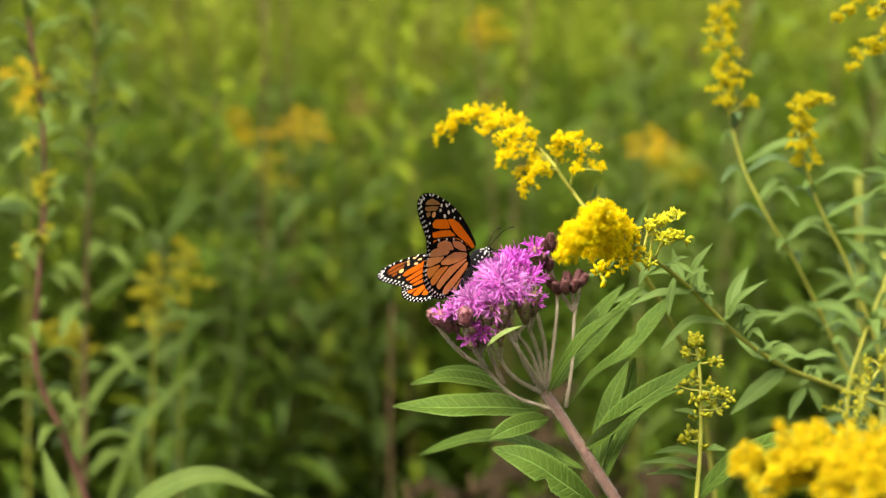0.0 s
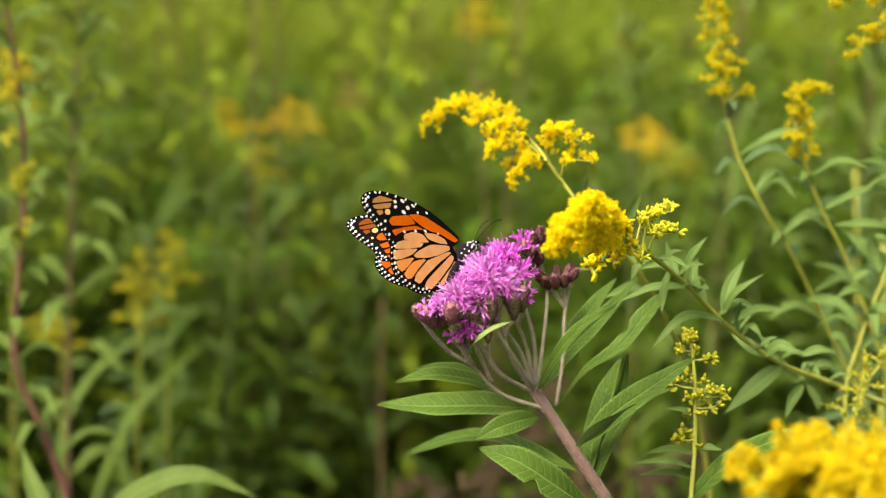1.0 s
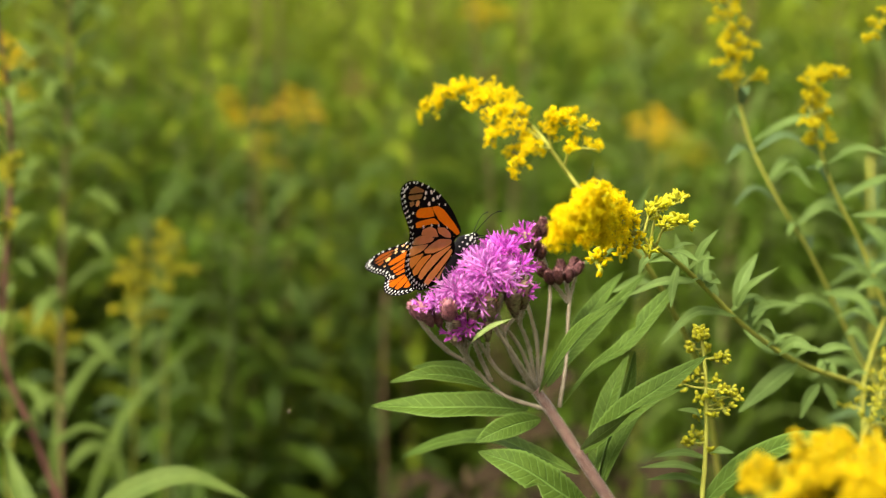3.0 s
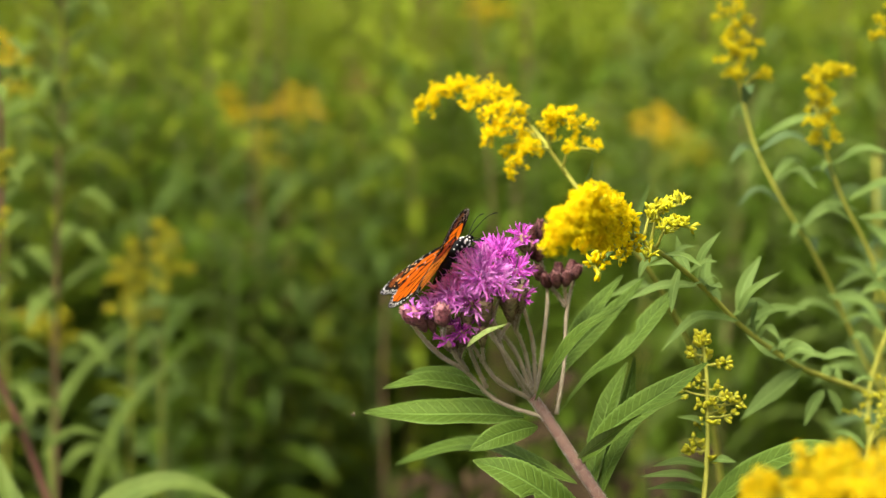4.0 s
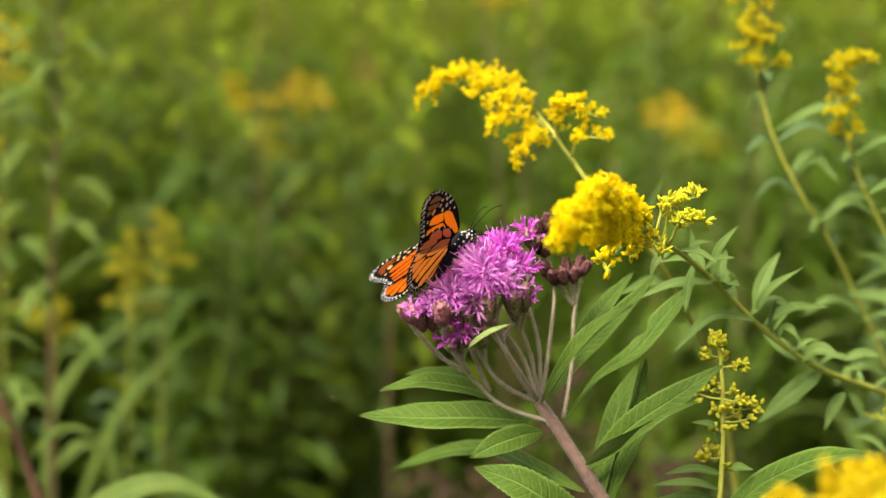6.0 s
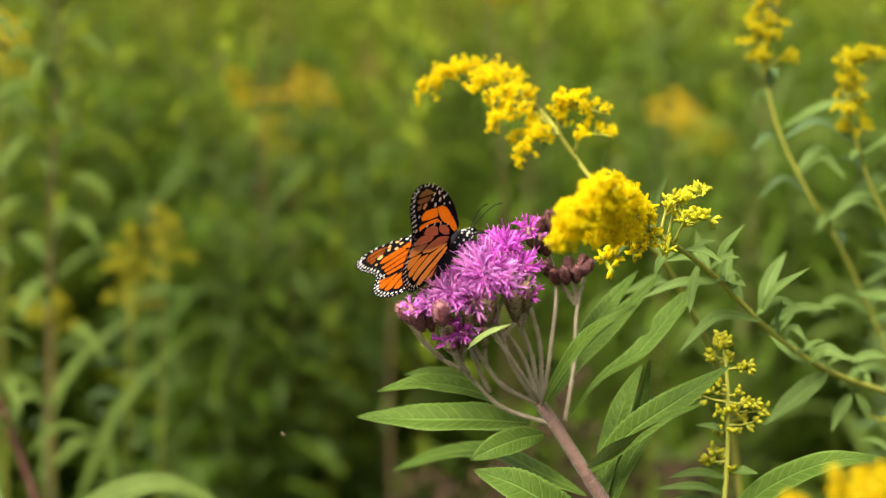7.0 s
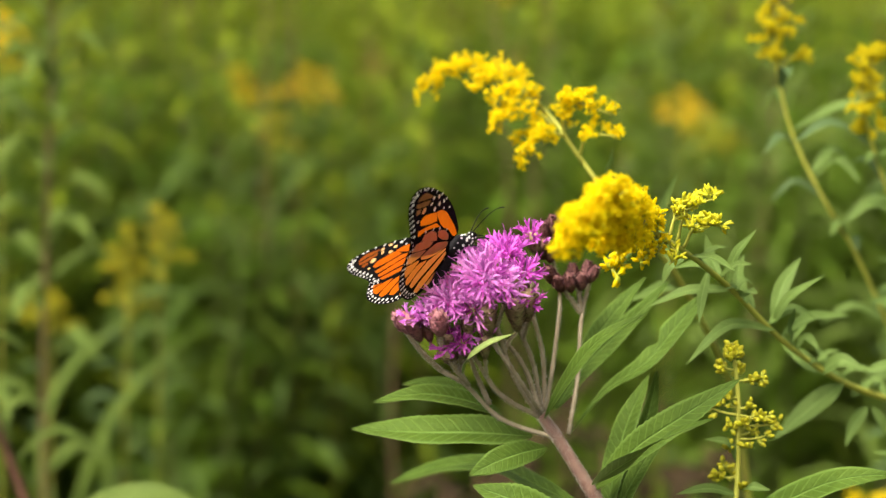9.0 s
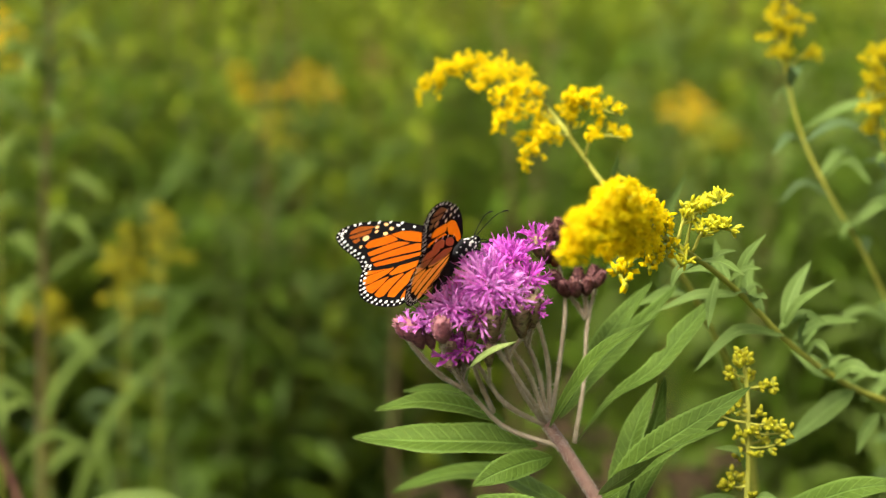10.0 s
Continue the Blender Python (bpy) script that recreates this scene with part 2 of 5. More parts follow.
def curve(pts, n):
    """n + 1 points on a smooth line through pts that does not overshoot where their spacing changes."""
    p = [np.array(q, float) for q in pts]
    if len(p) == 2:
        return [p[0] + (p[1] - p[0]) * i / n for i in range(n + 1)]
    p = [2 * p[0] - p[1]] + p + [2 * p[-1] - p[-2]]
    step = [p[i + 1] - p[i] for i in range(len(p) - 1)]
    far = [np.linalg.norm(d) + 1e-9 for d in step]
    out = []
    for i in range(n + 1):
        s = i / n * (len(p) - 3)
        k = min(int(s), len(p) - 4)
        u = s - k
        b, c, ln = p[k + 1], p[k + 2], far[k + 1]
        m0, m1 = (ln * (step[j] / far[j] * far[j + 1] + step[j + 1] / far[j + 1] * far[j]) / (far[j] + far[j + 1]) for j in (k, k + 1))
        out.append((2 * u ** 3 - 3 * u * u + 1) * b + (u ** 3 - 2 * u * u + u) * m0 + (3 * u * u - 2 * u ** 3) * c + (u ** 3 - u * u) * m1)
    return out


def unit(v):
    return np.array(v, float) / (np.linalg.norm(v) + 1e-12)


def tangents(c):
    return [unit(c[min(i + 1, len(c) - 1)] - c[max(i - 1, 0)]) for i in range(len(c))]


def tube(geo, pts, r0, r1, n=12, sides=7, m=0, wobble=0.0):
    c = curve(pts, n)
    t = tangents(c)
    ref = np.array((0.31, -0.9, 0.22))
    v, uv = [], []
    for i, p in enumerate(c):
        a = unit(np.cross(t[i], ref))
        b = np.cross(t[i], a)
        r = r0 + (r1 - r0) * i / n
        r *= 1 + wobble * math.sin(i * 2.3 + r0 * 9e3)
        for k in range(sides):
            w = 2 * math.pi * k / sides
            v.append(p + r * (math.cos(w) * a + math.sin(w) * b))
            uv.append((k / sides, i / n))
    f = [(i * sides + k, i * sides + (k + 1) % sides, (i + 1) * sides + (k + 1) % sides, (i + 1) * sides + k) for i in range(n) for k in range(sides)]
    f += [tuple(range(sides))[::-1], tuple(n * sides + k for k in range(sides))]
    geo.add(v, f, uv, m)


def leaf(geo, pts, width, face=(0, -0.6, 0.8), fold=0.3, n=16, teeth=0.0, under=None, wave=0.0, belly=0.42, m=0, thick=0.0003, twist=0.0, bite=None, full=0.0):
    """A lance-shaped leaf along pts, folded along its midrib; width is the whole width, face the way its upper side looks."""
    c = curve(pts, n)
    t = tangents(c)
    across = (-1.0, -0.62, -0.28, 0.0, 0.28, 0.62, 1.0)
    v, uv = [], []
    p1, p2 = belly * 1.9, (1 - belly) * 1.9
    skew = math.log(0.5) / math.log(belly)
    top = (p1 / (p1 + p2)) ** p1 * (p2 / (p1 + p2)) ** p2
    for i, p in enumerate(c):
        s = i / n
        if full:
            w = 0.5 * width * (max(math.sin(math.pi * s ** skew), 0.0) ** full + 0.03 * (1 - s))
        else:
            w = 0.5 * width * (max(s, 0.0) ** p1 * max(1 - s, 0.0) ** p2 / top + 0.03 * (1 - s))
        if teeth and 0 < i < n:
            w *= 1 + teeth * (1 if i % 2 else -1)
        nn = np.array(face, float)
        if twist:
            ca, sa = math.cos(twist * s), math.sin(twist * s)
            nn = ca * unit(nn) + sa * unit(np.cross(t[i], nn))
        side = unit(np.cross(t[i], nn))
        up = np.cross(side, t[i])
        for k, a in enumerate(across):
            b = a
            if bite and abs(s - bite[0]) < bite[2] and a * bite[1] > 0:
                b = a * (1 - 0.55 * math.cos((s - bite[0]) / bite[2] * math.pi / 2))
            lift = abs(b) * math.sin(fold) - 0.35 * fold * b * b
            ripple = wave * math.sin(s * 17 + k * 1.3 + width * 900) * b * b
            v.append(p + side * (w * b * math.cos(fold)) + up * (w * lift + w * ripple))
            uv.append((a, s))
    q = len(across)
    f = [(i * q + k, i * q + k + 1, (i + 1) * q + k + 1, (i + 1) * q + k) for i in range(n) for k in range(q - 1)]
    geo.add(v, f, uv, m)
    if under is not None:
        down = -unit(face) * thick
        geo.add([p + down for p in v], [x[::-1] for x in f], uv, under)


def place(tpl, origin, axis, size, spin, rng_dir=None):
    """The vertices of a template (its axis is z) set at origin along axis."""
    z = unit(axis)
    x = unit(np.cross(z, (0.3, 0.9, 0.2) if abs(z[1]) < 0.9 else (1, 0, 0)))
    y = np.cross(z, x)
    cs, sn = math.cos(spin), math.sin(spin)
    mat = np.array([cs * x + sn * y, cs * y - sn * x, z])
    return np.array(origin) + (tpl * size) @ mat


# goldenrod blossom: a narrow cup, a ring of small rays and a tuft; 1 unit is its height
def blossom_template():
    g = Geo()
    rings = ((0.0, 0.05), (0.15, 0.16), (0.5, 0.2), (0.62, 0.17))
    v = [(r * math.cos(k * math.pi / 3), r * math.sin(k * math.pi / 3), z) for z, r in rings for k in range(6)]
    g.add(v, [(i * 6 + k, i * 6 + (k + 1) % 6, i * 6 + 6 + (k + 1) % 6, i * 6 + 6 + k) for i in range(3) for k in range(6)], m=0)
    for k in range(8):
        a = k * math.pi / 4 + 0.2 * (k % 3)
        d, s = np.array((math.cos(a), math.sin(a), 0)), np.array((-math.sin(a), math.cos(a), 0))
        lift = 0.92 + 0.16 * (k % 2)
        b = np.array((0, 0, 0.55))
        g.add([b + d * 0.1 - s * 0.05, b + d * 0.1 + s * 0.05, d * 0.34 + s * 0.09 + (0, 0, lift - 0.06), d * 0.34 - s * 0.09 + (0, 0, lift - 0.06),
               d * 0.56 + s * 0.04 + (0, 0, lift - 0.1), d * 0.56 - s * 0.04 + (0, 0, lift - 0.1)], [(0, 1, 2, 3), (3, 2, 4, 5)], m=1)
    for k in range(4):
        a = k * math.pi / 2 + 0.5
        d, s = np.array((math.cos(a), math.sin(a), 0)) * 0.1, np.array((-math.sin(a), math.cos(a), 0)) * 0.06
        g.add([d * 0.5 - s + (0, 0, 0.55), d * 0.5 + s + (0, 0, 0.55), d * 2.0 + s + (0, 0, 1.1), d * 2.0 - s + (0, 0, 1.1)], [(0, 1, 2, 3)], m=1)
    return np.array(g.v), g.f, g.m


def bud_template():
    rings = ((0.0, 0.05), (0.12, 0.15), (0.45, 0.19), (0.8, 0.15), (1.0, 0.07), (1.05, 0.0))
    v = [(r * math.cos(k * math.pi / 3), r * math.sin(k * math.pi / 3), z) for z, r in rings for k in range(6)]
    f = [(i * 6 + k, i * 6 + (k + 1) % 6, i * 6 + 6 + (k + 1) % 6, i * 6 + 6 + k) for i in range(5) for k in range(6)]
    return np.array(v), f, [0] * 12 + [1] * 18


BLOSSOM, BUD = blossom_template(), bud_template()
rng = random.Random(7)


def spray(owner, pts, count, size=0.0042, spread=0.004, tpl=None, mats=None, up=(0, -0.75, 0.65), stalk=0.0005, reach=0.15, name="flower_spray"):
    """A flowering side branch: a thin stalk and blossoms on short pedicels along its upper side."""
    tpl, mats = tpl or BLOSSOM, mats or (M["gold_cup"], M["gold"])
    g = Geo()
    tube(g, pts, stalk * 1.3, stalk * 0.6, 10, 5)
    c = curve(pts, 60)
    t = tangents(c)
    b = Geo()
    nodes = max(4, int(count / 2.6))
    for i in range(nodes):        # short branchlets, each with a few blossoms in a row
        s = reach + (1 - reach) * (i + rng.random()) / nodes
        k = min(int(s * 60), 60)
        away = unit(np.array(up) + np.array([rng.gauss(0, 0.75) for _ in range(3)]))
        away = unit(away - 0.5 * t[k] * np.dot(away, t[k]) + 0.3 * t[k])
        far = spread * rng.uniform(0.5, 1.5) * (1.2 - 0.55 * s)
        few = rng.randint(3, 5)
        tube(g, [c[k], c[k] + away * far], 0.00026, 0.00016, 2, 3)
        for j in range(few):
            q = c[k] + away * far * (0.3 + 0.7 * (j + 0.5) / few)
            d = unit(away * 0.5 + np.array(up) * 0.35 + np.array([rng.gauss(0, 0.55) for _ in range(3)]))
            v = place(tpl[0], q, d, size * (0.62 + 0.33 * rng.random()), rng.random() * 6.3)
            b.add(v, tpl[1], None, list(tpl[2]))
    st = child(name, g, M["gold_stem"], owner)
    b.v = [(p[0] - owner.location[0], p[1] - owner.location[1], p[2] - owner.location[2]) for p in b.v]
    tagged(part("plume", b, mats, st, "bright yellow blossoms"), kind="stuff")
    return st


def stem_part(owner, pts, r0, r1, mat, name="stem", n=24, sides=8):
    g = Geo()
    tube(g, pts, r0, r1, n, sides, wobble=0.04)
    return child(name, g, mat, owner)


def hairy_stem(owner, pts, r0, r1, mat, name, n, sides, hairs):
    """A stem with short pale hairs standing off it."""
    g = Geo()
    tube(g, pts, r0, r1, n, sides, wobble=0.04)
    c = curve(pts, 200)
    t = tangents(c)
    for _ in range(hairs):
        i = rng.randrange(200)
        d = unit(np.cross(t[i], [rng.gauss(0, 1) for _ in range(3)]))
        r = (r0 + (r1 - r0) * i / 200) * 0.9
        p = c[i] + d * r
        q = p + d * rng.uniform(0.0003, 0.0010) + t[i] * rng.uniform(-0.0002, 0.0004)
        w = np.cross(t[i], d) * 0.00005
        g.add([p - w, p + w, q, p + t[i] * 0.00008], [(0, 1, 2), (1, 3, 2), (3, 0, 2)], m=1)
    return child(name, g, (mat, M["stem_hair"]), owner)


def leaf_part(owner, mats, pts, width, **kw):
    g = Geo()
    leaf(g, pts, width, **kw)
    return child("leaf", g, mats, owner)


# ---- ground ----
g = Geo()
N = 60
gx = np.sinh(np.linspace(-6.2, 6.2, N + 1))
gx = gx / gx[-1] * 400
v = [(x, y, 0.03 * noise.noise(Vector((x * 0.7, y * 0.7, 0))) - 0.03) for y in gx for x in gx]
g.add(v, [(j * (N + 1) + i, j * (N + 1) + i + 1, (j + 1) * (N + 1) + i + 1, (j + 1) * (N + 1) + i) for j in range(N) for i in range(N)])
ground = part("ground", g, M["soil"])
tagged(ground, "dark meadow soil with leaf litter under tall plants", "ground", kind="structure")


# ---- the meadow behind: tall leafy forbs and grasses ----
def forb_template(seed, leaves, length, width, droop, simple=False):
    """One leafy stem of height 1, its leaves set in a spiral; returns vertices and faces."""
    r = random.Random(seed)
    g = Geo()
    lean = np.array((r.uniform(-0.08, 0.08), r.uniform(-0.08, 0.08), 0))
    line = [np.array((0, 0, 0.0)), lean * 0.4 + (0, 0, 0.5), lean + (0, 0, 1.0)]
    tube(g, line, 0.004, 0.0015, 5, 4, m=1)
    c = curve(line, 40)
    for i in range(leaves):
        s = 0.15 + 0.85 * ((i + 0.6 * r.random()) / leaves) ** 0.55
        p = c[min(int(s * 40), 40)]
        a = i * 2.4 + r.uniform(-0.4, 0.4)
        d = np.array((math.cos(a), math.sin(a), 0))
        ln = length * (1.15 - 0.6 * s) * r.uniform(0.7, 1.2)
        rise = r.uniform(0.2, 0.75)
        mid = p + d * ln * 0.5 + np.array((0, 0, ln * 0.5 * rise))
        tip = p + d * ln + np.array((0, 0, ln * (rise - droop * r.uniform(0.4, 1.3))))
        cc = curve([p, mid, tip], 4)
        side = unit((-d[1], d[0], 0)) * width * ln / length * 0.5
        prof = (0.15, 0.8, 1.0, 0.62, 0.02)
        vv = []
        for q, w in zip(cc, prof):
            vv += [q - side * w + (0, 0, 0.25 * width * w), q, q + side * w + (0, 0, 0.25 * width * w)]
        ff = [(3 * k + j, 3 * k + j + 1, 3 * k + j + 4, 3 * k + j + 3) for k in range(4) for j in (0, 1)]
        g.add(vv, ff)
    return np.array(g.v), g.f, g.m


def grass_template(seed, blades, height):
    r = random.Random(seed)
    g = Geo()
    for i in range(blades):
        a, h = r.uniform(0, 6.3), height * r.uniform(0.55, 1.1)
        d = np.array((math.cos(a), math.sin(a), 0))
        o = d * r.uniform(0, 0.06)
        cc = curve([o, o + d * 0.08 * h + (0, 0, 0.55 * h), o + d * r.uniform(0.15, 0.5) * h + (0, 0, h * r.uniform(0.7, 1.0))], 4)
        s = np.array((-d[1], d[0], 0)) * 0.005
        vv = []
        for q, w in zip(cc, (1, 1.1, 0.9, 0.6, 0.05)):
            vv += [q - s * w, q + s * w]
        g.add(vv, [(2 * k, 2 * k + 1, 2 * k + 3, 2 * k + 2) for k in range(4)])
    return np.array(g.v), g.f, g.m


def scatter(name, label, tpls, spots, mats):
    """Many copies of small plants, joined into one mesh. spots: (x, y, height, turn, template)."""
    vs, fs, ms, k = [], [], [], 0
    for x, y, h, turn, i in spots:
        v, f, m = tpls[i]
        cs, sn = math.cos(turn), math.sin(turn)
        wide = h ** 0.5
        w = np.stack([x + wide * (cs * v[:, 0] - sn * v[:, 1]), y + wide * (sn * v[:, 0] + cs * v[:, 1]), v[:, 2] * h - 0.02], 1)
        vs.append(w)
        fs.extend(tuple(k + j for j in q) for q in f)
        ms.extend(m)
        k += len(v)
    me = bpy.data.meshes.new(name)
    me.from_pydata(np.concatenate(vs).tolist(), [], fs)
    for mt in mats:
        me.materials.append(mt)
    me.polygons.foreach_set("material_index", ms)
    me.polygons.foreach_set("use_smooth", [True] * len(fs))
    me.update()
    return tagged(new(name, me), label, "meadow plants", kind="stuff")


FORBS = [forb_template(s, 62, 0.12 + 0.015 * (s % 3), 0.015 + 0.003 * (s % 3), 0.5) for s in range(6)]
FORBS_FAR = [forb_template(s + 20, 36, 0.16, 0.022, 0.55) for s in range(6)]
GRASS = [grass_template(s, 36, 1.0) for s in range(5)]
mr = random.Random(3)


def open_corridor(x, y):
    """The clear lane from the camera to the flower."""
    return -1.2 < y < 0.62 and abs(x) < 0.42


def low_over(x, y, h):
    """Caps growth along the camera's lines of sight to the faded goldenrods."""
    lane = x / (y + 0.68)
    return min(h, 1.05) if y < 1.55 and (-0.19 < lane < -0.06 or 0.07 < lane < 0.15) else h


spots, gaps = [], 0
while len(spots) + gaps < 660:
    y = mr.uniform(0.65, 3.4)
    x = mr.uniform(-1, 1) * (0.34 * (y + 0.7) + 0.25)
    if y < 1.25 or (y < 1.5 and -0.3 < x < 0.25):
        continue
    lane = x / (y + 0.68)
    if -0.12 < lane < 0.03 and mr.random() < 0.6:      # thinned along the camera's lines of sight so paler far growth shows
        gaps += 1
        continue
    spots.append((x, y, low_over(x, y, mr.uniform(0.92, 1.16) + 0.035 * y), mr.uniform(0, 6.3), mr.randrange(6)))
scatter("meadow_forbs", "dense tall green leafy meadow plants, out of focus", FORBS, spots, [M["meadow"], M["meadow_stem"]])
spots = []
while len(spots) < 520:
    y = mr.uniform(3.2, 9.0)
    x = mr.uniform(-1, 1) * (0.34 * (y + 0.7) + 0.4)
    spots.append((x, y, mr.uniform(1.15, 1.55), mr.uniform(0, 6.3), mr.randrange(6)))
scatter("meadow_tall_forbs", "tall yellow-green meadow plants farther off", FORBS_FAR, spots, [M["meadow_far"], M["brown_stem"]])
spots = []
while len(spots) < 1300:
    d = 3.0 + 22 * mr.random() ** 1.6
    a = mr.uniform(-0.5, 0.5)
    spots.append((d * math.sin(a), d * math.cos(a), mr.uniform(1.15, 1.6) + 0.02 * d, mr.uniform(0, 6.3), mr.randrange(5)))
scatter("meadow_grass", "pale yellow-green tall meadow grass farther off", GRASS, spots, [M["meadow_far"]])
spots = []
while len(spots) < 1300:
    a, d = mr.uniform(0, 6.3), 0.9 + 8 * mr.random() ** 0.75
    x, y = d * math.sin(a), d * math.cos(a)
    if (y > 0 and abs(x) < 0.36 * (y + 0.7) + 0.2) or open_corridor(x, y):
        continue
    spots.append((x, y, mr.uniform(0.9, 1.3), mr.uniform(0, 6.3), mr.randrange(6)))
scatter("meadow_surround", "tall green leafy meadow plants all round", FORBS_FAR, spots, [M["meadow"], M["meadow_stem"]])


spots = []
while len(spots) < 1800:
    a, d = mr.uniform(0, 6.3), 9 * mr.random() ** 0.6
    x, y = d * math.sin(a), d * math.cos(a)
    if y > 0.9 and abs(x) < 0.36 * (y + 0.7):
        continue
    spots.append((x, y, mr.uniform(0.3, 0.62), mr.uniform(0, 6.3), mr.randrange(5)))
scatter("meadow_undergrowth", "low green grass between the tall plants", GRASS, spots, [M["meadow"]])


# ---- ironweed ----
iron = thing("ironweed", (0.17, 0.06, 0.0), "purple ironweed in bloom with toothed green lance leaves", "wildflower")
hairy_stem(iron, [(0.17, 0.06, 0.0), (0.175, 0.05, 0.45), (0.158, 0.03, 0.85), (0.1085, 0.016, 1.00), (0.0488, 0.0120, 1.1045), (0.0358, 0.0120, 1.1245), (0.0242, 0.0140, 1.1423), (0.0185, 0.0140, 1.1504)], 0.0030, 0.0018, M["iron_stem"], "stem", 60, 12, 15000)

STALKS = [  # flower stalks that fan out of the fork
    [(0.0242, 0.0140, 1.1423), (0.0047, 0.0120, 1.1496), (-0.0087, 0.0080, 1.1632), (-0.0155, 0.0060, 1.1675)],
    [(-0.0155, 0.0060, 1.1675), (-0.0219, 0.0020, 1.1748), (-0.0290, 0.0000, 1.1847)],
    [(-0.0087, 0.0080, 1.1632), (-0.0095, 0.0000, 1.1764), (-0.0143, -0.0060, 1.1882)],
    [(0.0180, 0.0140, 1.1497), (0.0043, 0.0060, 1.1595), (-0.0047, 0.0000, 1.1740)],
    [(0.0175, 0.0140, 1.1504), (0.0089, 0.0040, 1.1660), (0.0024, -0.0080, 1.1875)],
    [(0.0185, 0.0140, 1.1504), (0.0128, 0.0100, 1.1672), (-0.0010, -0.0040, 1.1867)],
    [(0.0186, 0.0160, 1.1512), (0.0153, 0.0120, 1.1692), (0.0080, 0.0040, 1.1865)],
    [(0.0197, 0.0180, 1.1507), (0.0189, 0.0200, 1.1701), (0.0142, 0.0180, 1.1877)],
    [(0.0204, 0.0220, 1.1498), (0.0237, 0.0300, 1.1706), (0.0251, 0.0360, 1.1895), (0.0208, 0.0380, 1.2062)],
    [(0.0281, 0.0180, 1.1428), (0.0317, 0.0300, 1.1606), (0.0331, 0.0360, 1.1808), (0.0362, 0.0370, 1.1949)],
    [(0.0326, 0.0360, 1.1815), (0.0275, 0.0360, 1.1883), (0.0223, 0.0360, 1.1945)],
    [(0.0328, 0.0360, 1.1825), (0.0317, 0.0360, 1.1896), (0.0302, 0.0360, 1.1946)],
    [(0.0010, 0.0120, 1.1545), (-0.0034, 0.0100, 1.1647), (-0.0069, 0.0080, 1.1748)],
    [(0.0179, 0.0120, 1.1521), (0.0069, -0.0040, 1.1720), (-0.0011, -0.0080, 1.1839)],
    [(-0.0064, 0.0060, 1.1626), (-0.0119, -0.0040, 1.1724), (-0.0162, -0.0060, 1.1811)],
]
for line in STALKS:
    hairy_stem(iron, line, 0.00082, 0.00060, M["iron_stalk"], "flower_stalk", 14, 8, 700)

